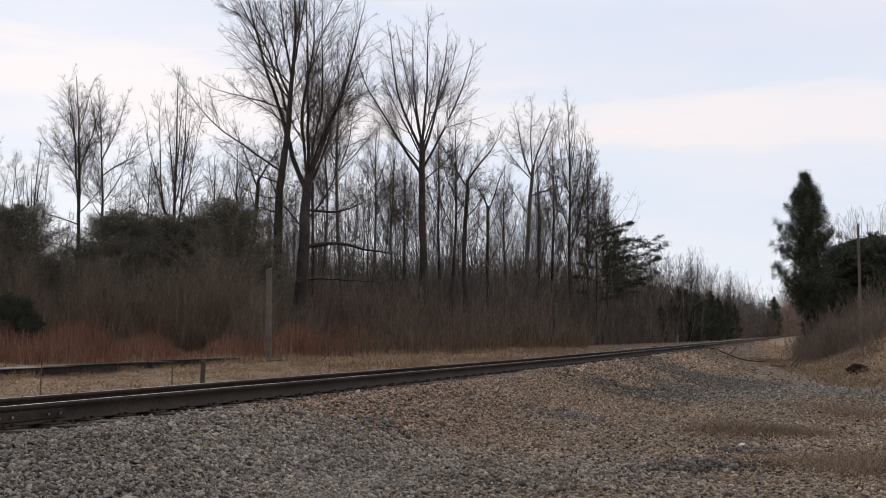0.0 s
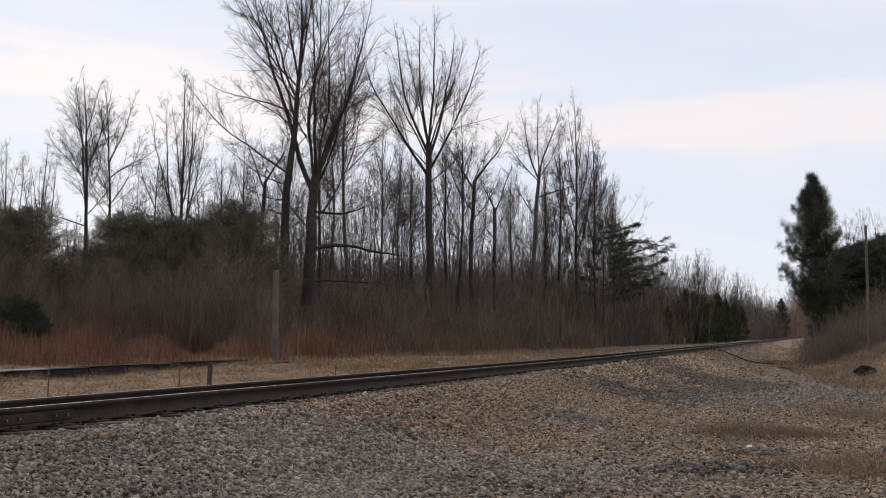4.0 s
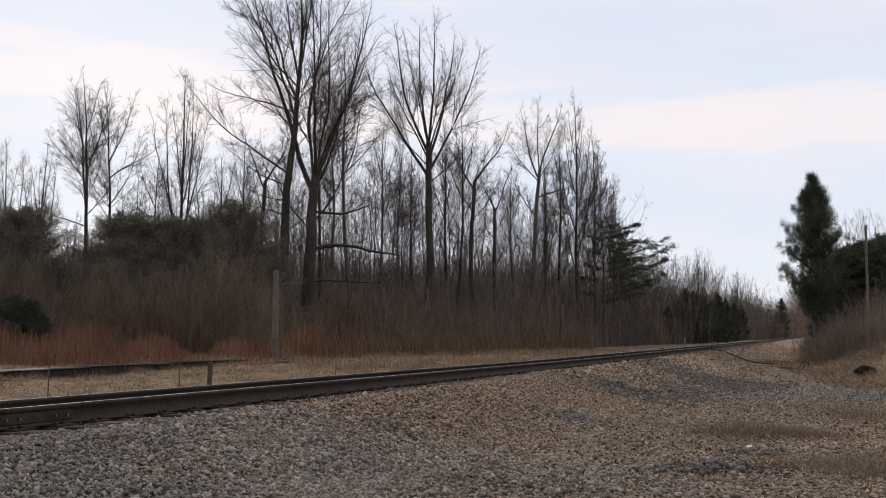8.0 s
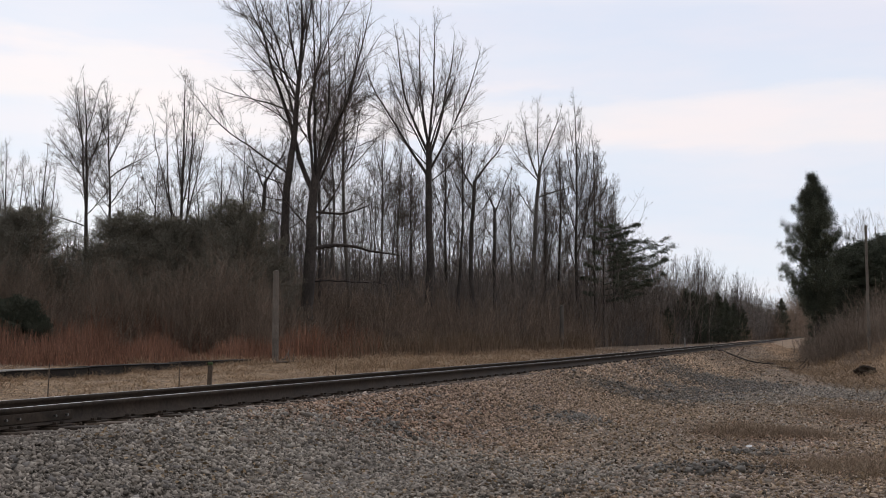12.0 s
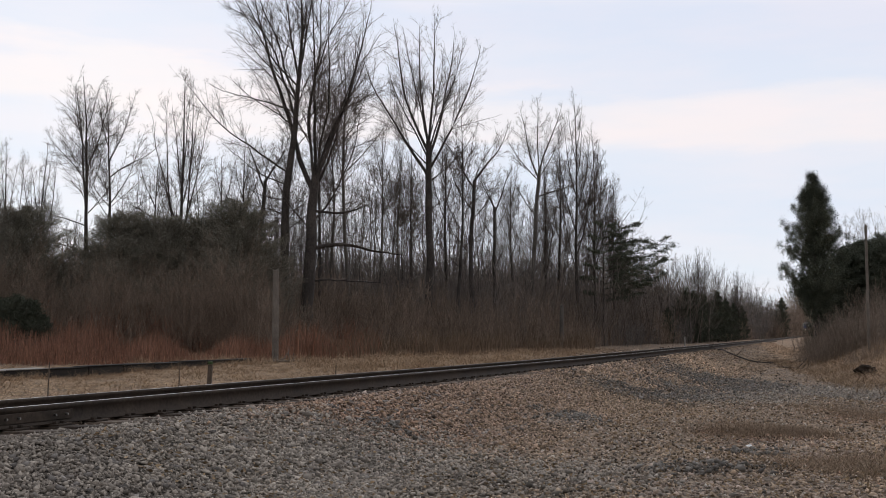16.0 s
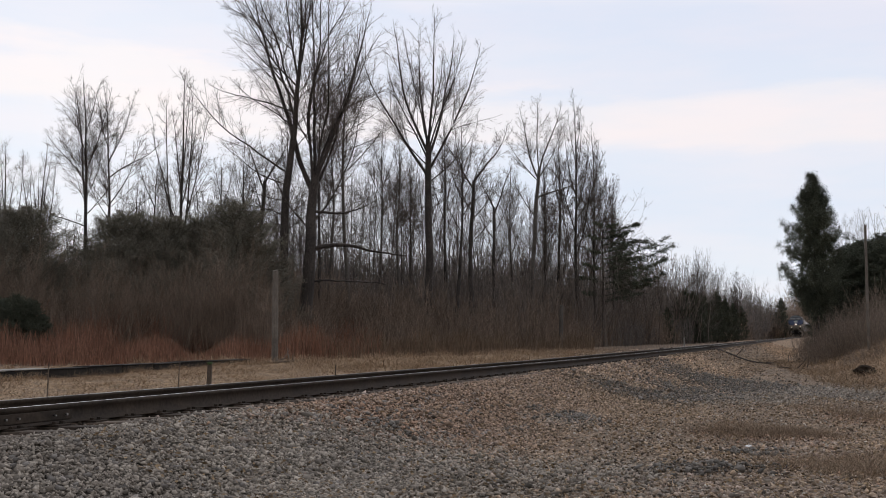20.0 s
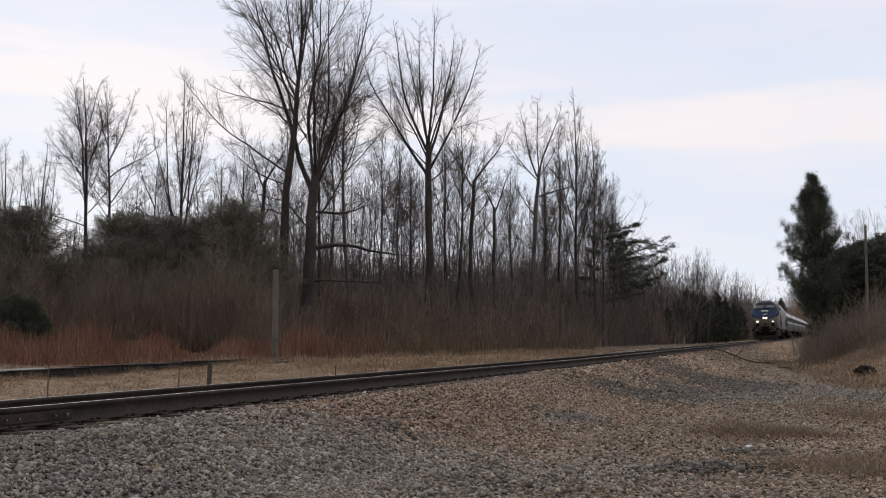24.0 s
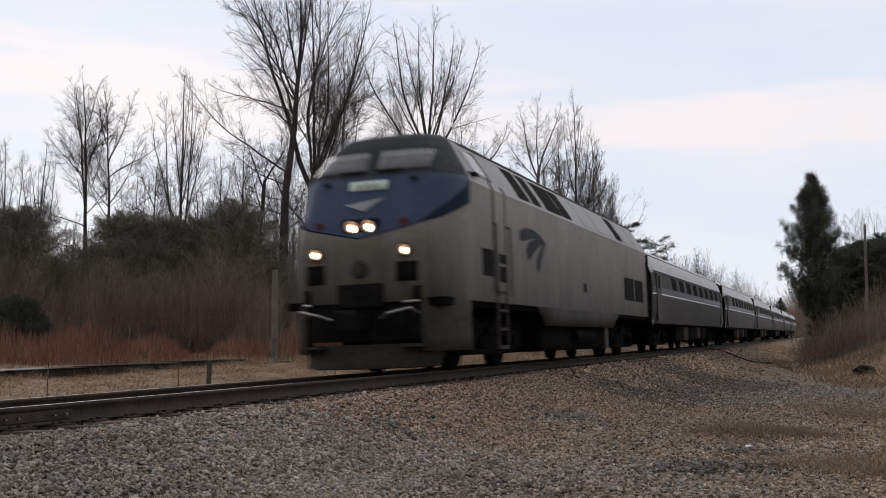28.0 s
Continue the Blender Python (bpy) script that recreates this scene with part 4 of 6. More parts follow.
    for v, depth, h in ((1456, 55.5, 2.8), (1470, 56.5, 3.5), (1484, 57, 4.2), (1499, 58, 5.0), (1516, 58, 4.4), (1536, 57, 4.2), (1556, 57, 4.4), (1578, 56, 4.6), (1508, 62, 5.4), (1562, 61, 5.3), (1522, 60, 5.2), (1545, 59, 4.9)):
        plant_tree("evergreen_bush", dark, planted(off(v), depth, h / 5.0, v * 53 % 360), "dense dark evergreen bush on the bank", "evergreen bush", "evergreens on the bank")
    for v, depth, h in ((0, 44.5, 2.5), (28, 44, 2.6), (54, 44.5, 2.4), (76, 45, 1.8)):
        plant_tree("evergreen_bush", dark, planted(off(v), depth, h / 5.0, v * 53 % 360), "low dark evergreen bush before the brush", "evergreen bush", "evergreens in the brush")


evergreens()


# ---------- grass, weeds and litter ----------
def blades(rng, x, y, height, width, lean, mat, name, label, category):
    """Thin upright blades on the ground, one object of stuff."""
    n = len(x)
    z = ground_z(x, y)
    P = np.stack((x, y, z - 0.02), -1)
    a = rng.uniform(0, 6.283, n)
    side = np.stack((np.cos(a), np.sin(a), np.zeros(n)), -1)
    h = height * rng.uniform(0.4, 1.2, n)
    bend_ = np.stack((rng.normal(0, lean, n), rng.normal(0, lean, n), np.ones(n)), -1) * h[:, None]
    w = (width * rng.uniform(0.6, 1.4, n))[:, None]
    mid = P + bend_ * 0.55
    V = np.stack((P - side * w, P + side * w, mid + side * w * 0.7, mid - side * w * 0.7), 1)
    tip = P + bend_ + np.stack((rng.normal(0, lean, n), rng.normal(0, lean, n), np.zeros(n)), -1) * h[:, None] * 0.6
    V2 = np.stack((mid - side * w * 0.7, mid + side * w * 0.7, tip + side * w * 0.2, tip - side * w * 0.2), 1)
    V = np.concatenate((V, V2), 1).reshape(-1, 3)
    i = np.arange(n)[:, None] * 8
    F = np.concatenate((i + np.array((0, 1, 2, 3)), i + np.array((4, 5, 6, 7))), 0)
    return tagged(new(name, mesh_np(name, V, F, mat)), label, category, kind="stuff")


def field(rng, n, u0, u1, y0, y1, power=1.0):
    u = rng.uniform(u0, u1, n)
    y = y0 + (y1 - y0) * rng.uniform(0, 1, n) ** power
    return TRACK_X - BEND_V(y) + u, y


def plants():
    rng = np.random.default_rng(41)
    x, y = field(rng, 42000, -20, -3.2, 10, 75, 1.3)
    near = np.interp(y, (10, 26, 40), (0.5, 0.6, 1.1))
    tuft = near * np.clip(0.11 + 0.09 * np.sin(x * 1.7 + 2 * np.sin(y * 0.9)) + 0.08 * np.sin(x * 4.1 + y * 2.7), 0.03, 1)
    blades(rng, x, y, tuft, 0.010, 1.0, DRY_GRASS, "dry_grass", "matted straw-coloured dry grass beyond the track", "grass")
    # tussocks
    c = 170
    cx, cy = field(rng, c, -18, -4.5, 31, 66, 1.1)
    k = rng.integers(0, c, 11000)
    blades(rng, cx[k] + rng.normal(0, 0.22, 11000), cy[k] + rng.normal(0, 0.22, 11000), 0.30, 0.009, 0.7, DRY_GRASS, "tussocks", "golden dry grass tussocks in the field", "grass")
    # tall reddish weeds in front of the shrubs
    a = []
    for _ in range(22000):
        v = rng.uniform(-60, 1050)
        d = np.interp(v, (-60, 300, 560, 800, 1050), (40, 44, 52, 62, 84)) * rng.uniform(0.88, 1.14)
        a.append((*spot(off(v), d), v))
    a = np.array(a)
    left = a[:, 2] < 620 + rng.normal(0, 60, len(a))
    patchy = lambda q: 0.75 + 0.3 * np.sin(q[:, 0] * 0.55 + 1.7 * np.sin(q[:, 1] * 0.31)) + 0.22 * np.sin(q[:, 0] * 1.9 + q[:, 1])
    blades(rng, a[left, 0], a[left, 1], 1.15 * patchy(a[left]), 0.012, 0.12, RED_BRUSH, "red_weeds", "tall dry reddish weed stalks", "weeds")
    r = ~left
    blades(rng, a[r, 0], a[r, 1], 1.1 * patchy(a[r]), 0.014, 0.14, BRUSH_TAN, "tan_weeds", "tall dry tan weed stalks", "weeds")
    # the yard: brown dead weeds in three patches, straw lying about
    px, py = [], []
    for v, depth, rx, ry, n in ((1330, 16.8, 0.5, 0.4, 2400), (1400, 17.0, 0.4, 0.4, 1600), (1290, 17.6, 0.3, 0.4, 500), (1480, 12.4, 0.45, 0.5, 1800), (1530, 12.6, 0.3, 0.6, 1000), (1520, 20.0, 0.5, 0.8, 1500), (1450, 21.5, 0.7, 0.6, 500)):
        x, y = spot(off(v), depth)
        px.append(rng.normal(x, rx, n))
        py.append(rng.normal(y, ry, n))
    blades(rng, np.concatenate(px), np.concatenate(py), 0.13, 0.0035, 0.7, DEAD_WEED, "dead_weeds", "low brown dead weeds in the gravel", "weeds")
    # rough clumps of grass close behind the rails
    c = 520
    cx, cy = field(rng, c, -13, -3.1, 11, 36, 1.1)
    k = rng.integers(0, c, 26000)
    x, y = cx[k] + rng.normal(0, 0.16, 26000), cy[k] + rng.normal(0, 0.16, 26000)
    blades(rng, x, y, 0.055 + 0.1 * (k % 7) / 7, 0.005, 0.9, DRY_GRASS, "rough_grass", "rough clumps of golden dry grass behind the rails", "grass")
    k = 2600
    f = rng.uniform(0, 1, k)
    a, b = np.array(spot(off(-90), 23.7)), np.array(spot(off(436), 39.0))
    q = a + (b - a) * f[:, None] + rng.normal(0, 0.22, (k, 2)) + np.array((0.25, -0.15))
    blades(rng, q[:, 0], q[:, 1], 0.12 + 0.12 * np.sin(f * 61) * np.sin(f * 23), 0.006, 0.7, DRY_GRASS, "edge_grass", "dry grass grown up against the old platform", "grass")
    x, y = field(rng, 9000, 1.6, 10.5, 8, 45, 1.4)
    blades(rng, x, y, 0.06, 0.006, 3.0, DRY_GRASS, "straw", "bits of straw lying on the gravel", "straw")
    x, y = field(rng, 5000, 1.5, 4.5, 17, 60, 1.2)
    blades(rng, x, y, 0.09, 0.01, 1.6, DRY_GRASS, "shoulder_grass", "thin dry grass along the ballast foot", "grass")
    n = 15000
    y = rng.uniform(31, 62, n)
    x = 1.1 - (y - 31) * 0.135 + rng.uniform(-0.9, 6, n)
    blades(rng, x, y, 0.2, 0.01, 1.0, DRY_GRASS, "bank_grass", "dry grass on the low bank", "grass")
    n = 7000
    y = rng.uniform(29, 60, n)
    x = 1.1 - (y - 31) * 0.135 + rng.uniform(-1.2, 6, n)
    blades(rng, x, y, 0.22, 0.009, 0.8, DEAD_WEED, "bank_weeds", "brown dead weeds on the low bank", "weeds")


DEAD_WEED = material("dead_weeds", (0.21, 0.153, 0.107), 0.95, var=0.25, scale=0.5, fine=8, bump=0, tint=(0.31, 0.235, 0.16), island=True)
BRUSH_TAN = material("tan_stalks", (0.13, 0.09, 0.06), 0.95, var=0.25, scale=0.5, fine=8, bump=0, tint=(0.23, 0.165, 0.11), island=True)
plants()


# ---------- by the track ----------
def pole(name, side, depth, h, r, mat, label, category, lean=0.0):
    """A round timber, split and worn at the top."""
    x, y = spot(off(side), depth)
    rng = np.random.default_rng(int(side))
    P, R = limbs(rng, np.zeros((1, 3)), np.array([[lean, 0, 1.0]]), np.array([h]), np.array([r]), np.array([r * 0.8]), 7, 0.004)
    V, F = tubes(P, R, 10)
    top = np.arange(len(V) - 10, len(V))
    V[top, 2] += rng.uniform(-0.12, 0.1, 10)
    bm = bmesh.new()
    vs = [bm.verts.new(v) for v in V]
    for f in F:
        bm.faces.new([vs[i] for i in f])
    bm.faces.new([vs[i] for i in top])
    ob = part(name, bm, mat, None, label)
    ob.matrix_basis = pose(x, y, float(ground_z(x, y)) - 0.15, 0, 0, 30)
    return tagged(ob, category=category)


def trackside():
    pole("broken_pole", 487, 43.2, 3.7, 0.14, GREY_WOOD, "broken grey wooden pole standing in the grass", "wooden pole")
    pole("utility_pole", 1534, 46, 5.4, 0.066, GREY_WOOD, "weathered wooden pole on the brushy bank", "wooden pole", -0.01)
    pole("stump", 991, 78, 3.2, 0.16, BARK_PALE, "pale broken tree stump", "tree stump", 0.02)
    pole("marker_post", 1209, 82, 1.05, 0.07, CONCRETE, "short pale marker post beside the track", "post")
    # short square post with a mossy top
    x, y = spot(off(371), 21.5)
    p = thing("wooden_post", pose(x, y, float(ground_z(x, y)) - 0.1, 0, 2, 20), "short weathered wooden post with a mossy top", "post")
    part("post", boxed(-0.042, 0.042, -0.042, 0.042, 0, 0.68, 0.012), TIE_WOOD, p)
    part("cap", boxed(-0.046, 0.043, -0.046, 0.046, 0.684, 0.74, 0.015), MOSS, p, "mossy green top")
    for v, d, h in ((88, 19.5, 0.72), (318, 21.5, 0.75), (593, 23.5, 0.55)):
        x, y = spot(off(v), d)
        bm = cyl(bmesh.new(), (0, 0, 0), (0.02, 0, h), 0.014, 6, 0.01)
        o = tagged(part("weed_stalk", bm, TIE_WOOD, None, "lone dark upright stalk in the grass"), category="stalk", group="stalks by the track")
        o.matrix_basis = pose(x, y, float(ground_z(x, y)) - 0.05)
    # the old platform edge: concrete slabs end to end
    wall = thing("old_platform", Matrix(), "low old concrete platform edge, stained dark", "platform", kind="structure")
    a, b = Vector((*spot(off(-90), 24.0), 0)), Vector((*spot(off(436), 39.5), 0))
    n, d = 9, (b - a)
    for i in range(n):
        p0, p1 = a + d * (i / n), a + d * ((i + 0.985) / n)
        c = (p0 + p1) / 2
        z = -0.37
        L_ = (p1 - p0).length
        bm = boxed(-L_ / 2, L_ / 2, -0.2, 0.2, -0.2, 0.20, 0.025)
        o = part("slab", bm, DARK_CONCRETE, wall)
        o.matrix_basis = pose(c.x, c.y, z + 0.012 * math.sin(i * 2.3), 0.8 * math.sin(i * 1.7), 0.15 * math.sin(i * 3.1), math.degrees(math.atan2(d.y, d.x)))
        bm = boxed(-L_ / 2, L_ / 2, -0.23, 0.26, 0.204, 0.226, 0.008)
        o = part("coping", bm, CONCRETE if i < 2 else DARK_CONCRETE, wall, "pale worn coping" if i < 2 else "")
        o.matrix_basis = pose(c.x, c.y, z + 0.012 * math.sin(i * 2.3), 0.8 * math.sin(i * 1.7), 0.15 * math.sin(i * 3.1), math.degrees(math.atan2(d.y, d.x)))
    # fallen branches on the bank
    rng = np.random.default_rng(51)
    for v0, d0, v1, d1, r, bark, tone in ((1235, 62, 1352, 53, 0.06, BARK, "dark"), (1352, 53, 1470, 56, 0.07, BARK, "dark"), (1380, 47, 1430, 45, 0.04, BARK, "dark"), (470, 42, 540, 41, 0.05, GREY_WOOD, "pale"), (488, 41.5, 522, 42.5, 0.04, GREY_WOOD, "pale")):
        p0, p1 = spot(off(v0), d0), spot(off(v1), d1)
        n = 8
        P = np.array([[(p0[0] + (p1[0] - p0[0]) * i / n, p0[1] + (p1[1] - p0[1]) * i / n, 0.0) for i in range(n + 1)]])
        P[0, :, :2] += rng.normal(0, 0.08, (n + 1, 2))
        P[0, :, 2] = ground_z(P[0, :, 0], P[0, :, 1]) + 0.05
        R = np.linspace(r, r * 0.4, n + 1)[None]
        s, w, l, q = sprout(rng, P, R, 7, 0.1, 0.95, 40, 10, 0.2, np.array([5.0]), 0.015, 0.3)
        P2, R2 = limbs(rng, s, w, l, np.full(len(s), 0.022), np.full(len(s), 0.01), 3, 0.15)
        o = new("fallen_branch", mesh_np("fallen_branch", *join([tubes(P, R, 6), tubes(P2, R2, 4)]), bark, True))
        tagged(o, tone + " fallen branch lying in the grass", "fallen branch", "fallen branches")
    x, y = spot(off(1530), 38)
    bm = bmesh.new()
    bmesh.ops.create_icosphere(bm, subdivisions=4, radius=0.42)
    for vt in bm.verts:
        vt.co *= 1 + 0.45 * noise.noise(vt.co * 2.6) + 0.2 * noise.noise(vt.co * 7)
        vt.co.x *= 0.95
        vt.co.z *= 0.55
    o = tagged(part("stump_root", bm, ROTTEN, None, "dark rotten log end in the grass"), category="log")
    o.matrix_basis = pose(x, y, float(ground_z(x, y)) + 0.08)
    # a crumpled scrap of white litter on the gravel
    x, y = spot(off(1319), 15.2)
    bm = bmesh.new()
    bmesh.ops.create_icosphere(bm, subdivisions=2, radius=0.05)
    for vt in bm.verts:
        vt.co *= 1 + 0.5 * noise.noise(vt.co * 30)
        vt.co.z *= 0.5
    o = tagged(part("litter", bm, WHITE_STRIPE_PAPER, None, "crumpled white scrap lying on the gravel"), category="litter")
    o.matrix_basis = pose(x, y, float(ground_z(x, y)) + 0.02)


ROTTEN = material("rotten_wood", (0.018, 0.014, 0.011), 0.95, var=0.4, scale=3, fine=20, bump=0.8, dist=0.03, spec=0.05, tint=(0.06, 0.046, 0.034))
MOSS = material("moss", (0.05, 0.075, 0.03), 0.95, var=0.3, scale=6, fine=40, bump=0.4)
DARK_CONCRETE = material("stained_concrete", (0.014, 0.012, 0.01), 0.95, var=0.4, scale=0.9, fine=14, bump=0.5, dist=0.02, tint=(0.04, 0.034, 0.028))
WHITE_STRIPE_PAPER = material("white_scrap", (0.75, 0.75, 0.73), 0.7, var=0.1, bump=0.1)
trackside()


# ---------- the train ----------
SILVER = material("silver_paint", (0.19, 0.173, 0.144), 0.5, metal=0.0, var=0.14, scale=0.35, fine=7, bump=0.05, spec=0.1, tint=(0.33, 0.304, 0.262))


def grime_and_shade(m, low, high, colour):
    """Ragged vertical streaks of road dirt, and the lower bodywork's shading painted in."""
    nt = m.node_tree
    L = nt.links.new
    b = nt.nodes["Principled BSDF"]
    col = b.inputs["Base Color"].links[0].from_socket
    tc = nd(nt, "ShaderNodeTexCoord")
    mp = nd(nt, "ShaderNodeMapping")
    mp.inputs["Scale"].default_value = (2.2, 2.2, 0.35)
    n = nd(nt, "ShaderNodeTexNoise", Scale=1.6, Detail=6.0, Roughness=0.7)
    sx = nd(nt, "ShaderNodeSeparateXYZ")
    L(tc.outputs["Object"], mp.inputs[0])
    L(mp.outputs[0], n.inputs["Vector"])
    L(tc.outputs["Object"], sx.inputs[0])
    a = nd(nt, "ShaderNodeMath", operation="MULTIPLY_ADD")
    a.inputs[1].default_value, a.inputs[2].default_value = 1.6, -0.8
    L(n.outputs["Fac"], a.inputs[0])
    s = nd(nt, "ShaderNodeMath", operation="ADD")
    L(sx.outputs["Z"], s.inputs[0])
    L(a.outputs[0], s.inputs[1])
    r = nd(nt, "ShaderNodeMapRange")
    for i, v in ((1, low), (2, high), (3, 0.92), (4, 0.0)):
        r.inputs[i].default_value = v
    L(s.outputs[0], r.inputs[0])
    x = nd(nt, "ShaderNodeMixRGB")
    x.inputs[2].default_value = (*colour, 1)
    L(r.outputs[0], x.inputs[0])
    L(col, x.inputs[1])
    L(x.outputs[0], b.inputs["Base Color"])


grime_and_shade(SILVER, 1.15, 3.15, (0.042, 0.035, 0.025))
# Sloping upper panels: a silver set paler than the side below.
SILVER_UP = material("pale_upper_side", (0.34, 0.33, 0.31), 0.55, metal=0.0, spec=0.15, var=0.08, scale=0.4, fine=8, bump=0.03, tint=(0.45, 0.44, 0.42))
GREY_SKIRT = material("grey_skirt_paint", (0.042, 0.038, 0.033), 0.8, spec=0.06, var=0.25, scale=0.6, fine=9, bump=0.1, tint=(0.075, 0.068, 0.059))
BLUE = material("blue_paint", (0.04, 0.056, 0.105), 0.5, spec=0.2, var=0.1, scale=0.5, fine=8, bump=0.03, tint=(0.058, 0.077, 0.135))
NAVY = material("navy_paint", (0.008, 0.013, 0.026), 0.7, spec=0.05, var=0.15, scale=0.6, fine=8, bump=0.03)
HOOD = material("dark_grey_paint", (0.034, 0.04, 0.042), 0.7, spec=0.12, var=0.2, scale=0.5, fine=7, bump=0.06, tint=(0.056, 0.06, 0.062))
BLACK = material("black_metal", (0.008, 0.0075, 0.007), 0.85, var=0.35, scale=1.5, fine=12, bump=0.25, spec=0.08, tint=(0.018, 0.016, 0.014))
UNDER = material("dusty_running_gear", (0.004, 0.0037, 0.0034), 0.9, var=0.35, scale=1.2, fine=10, bump=0.3, spec=0.02, tint=(0.011, 0.0095, 0.008))
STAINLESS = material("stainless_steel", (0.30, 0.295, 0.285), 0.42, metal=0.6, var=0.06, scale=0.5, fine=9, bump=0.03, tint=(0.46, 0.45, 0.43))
# Coach sides and trim: steel set far darker and less metallic than the roof.
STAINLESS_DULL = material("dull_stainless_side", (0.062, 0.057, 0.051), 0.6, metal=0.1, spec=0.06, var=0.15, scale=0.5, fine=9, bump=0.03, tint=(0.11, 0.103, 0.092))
BAND_BLUE = material("dark_blue_band", (0.036, 0.038, 0.044), 0.45, metal=0.2, var=0.1, scale=0.6, fine=9, bump=0.02)
WHITE_STRIPE = material("white_stripe", (0.72, 0.72, 0.72), 0.5, var=0.08, scale=1, fine=12, bump=0)
DARK_GLASS = material("dark_window_glass", (0.006, 0.006, 0.007), 0.82, var=0.05, scale=1, fine=10, bump=0, spec=0.03)
WINDSHIELD = material("windshield_glass", (0.11, 0.11, 0.11), 0.12, metal=0.55, var=0.06, scale=1, fine=8, bump=0)
BOARD_MARK = material("board_marks", (0.30, 0.38, 0.27), 0.6, var=0.05, scale=2, fine=12, bump=0)
BOARD = material("lit_board", (0.46, 0.52, 0.45), 0.6, var=0.05, scale=2, fine=12, bump=0)
LAMP = glow("warm_lamp", (1.0, 0.80, 0.58), 34.0)
REFLECTOR = glow("lit_reflector", (0.62, 0.36, 0.20), 0.36)
LAMP_DIM = glow("amber_lamp", (1.0, 0.68, 0.42), 24.0)
RED_LENS = material("red_lens", (0.07, 0.009, 0.013), 0.3, var=0.05, bump=0)
CHROME = material("bare_steel_bar", (0.3, 0.295, 0.285), 0.35, metal=0.8, var=0.1, bump=0)
SWOOSH = material("blue_grey_decal", (0.045, 0.05, 0.058), 0.8, spec=0.03, var=0.1, scale=1, fine=10, bump=0)

# the nose by height: front, half width, half width of the flat front, length of the rounded cheek
NZ = np.array((1.0, 2.25, 2.6, 3.36, 3.6, 4.0, 4.22, 4.38, 4.46))
NF = np.array((0.62, 0.62, 0.74, 1.18, 1.32, 1.56, 1.78, 2.35, 3.3))
NW = np.array((1.525, 1.525, 1.525, 1.525, 1.40, 1.14, 0.98, 0.74, 0.45))
NB = np.array((0.95, 0.95, 0.95, 0.90, 0.84, 0.70, 0.58, 0.42, 0.25))
NC = np.array((1.23, 1.23, 1.18, 0.90, 0.84, 0.81, 0.77, 0.66, 0.5))


def nose(c, z):
    """A point of the nose's surface: c from -1 to 1 round it from cheek to cheek, z its height."""
    f, w, b, k = (float(np.interp(z, NZ, a)) for a in (NF, NW, NB, NC))
    a, sg = abs(c), 1 if c >= 0 else -1
    if a <= 0.5:
        u = a / 0.5 * b
        return Vector((sg * u, f + 0.05 * (u / b) ** 2, z))
    t = (a - 0.5) / 0.5 * math.pi / 2
    return Vector((sg * (b + (w - b) * math.sin(t)), f + 0.05 + k * (1 - math.cos(t)), z))


def nose_at(u, z):
    """The place round the nose at which it is u wide."""
    lo, hi = 0.0, 1.0
    for _ in range(24):
        m = (lo + hi) / 2
        lo, hi = (m, hi) if nose(m, z).x < abs(u) else (lo, m)
    return lo if u >= 0 else -lo


def sheet(rows, mat, name, parent, label="", thick=0.0, smooth=True, flip=False):
    """A skin through rows of points."""
    n = len(rows[0])
    V = [p for r in rows for p in r]
    F = [(i * n + j, i * n + j + 1, (i + 1) * n + j + 1, (i + 1) * n + j) for i in range(len(rows) - 1) for j in range(n - 1)]
    if flip:
        F = [f[::-1] for f in F]
    ob = mesh_part(name, mesh_np(name, [tuple(p) for p in V], F, mat, smooth), parent, label)
    if thick:
        m = ob.modifiers.new("thickness", "SOLIDIFY")
        m.thickness, m.offset = thick, 0.0
    return ob


def nose_patch(name, u0, u1, z0, z1, mat, parent, label="", off=0.015, nu=6, nz=3, shear=0.0):
    """A plate that follows the nose, proud of it by off."""
    rows = []
    for i in range(nz + 1):
        z = z0 + (z1 - z0) * i / nz
        row = []
        for j in range(nu + 1):
            u = u0 + (u1 - u0) * j / nu + shear * i / nz
            c = nose_at(u, z)
            p = nose(c, z)
            d1 = nose(min(1, c + 0.02), z) - nose(max(-1, c - 0.02), z)
            d2 = nose(c, z + 0.03) - nose(c, z - 0.03)
            row.append(p + d1.cross(d2).normalized() * off)
        rows.append(row)
    return sheet(rows, mat, name, parent, label, 0.02)


def wheelset(parent, y, r, u=0.7525):
    """Two flanged wheels on an axle, one part."""
    bm = bmesh.new()
    cyl(bm, (-0.85, 0, 0), (0.85, 0, 0), 0.09, 10)
    for s in (-1, 1):
        cyl(bm, (s * (u - 0.065), 0, 0), (s * (u + 0.075), 0, 0), r, 28)
        cyl(bm, (s * (u - 0.095), 0, 0), (s * (u - 0.065), 0, 0), r + 0.028, 28)
        cyl(bm, (s * (u + 0.075), 0, 0), (s * (u + 0.10), 0, 0), r * 0.35, 14)
        for k in range(4):
            a = k * math.pi / 2
            box(bm, s * (u + 0.06), s * (u + 0.085), math.cos(a) * r * 0.6 - 0.05, math.cos(a) * r * 0.6 + 0.05, math.sin(a) * r * 0.6 - 0.05, math.sin(a) * r * 0.6 + 0.05)
    ob = part("wheelset", bm, UNDER, parent, "steel wheels with worn treads")
    ob.location = (0, y, r)
    return ob


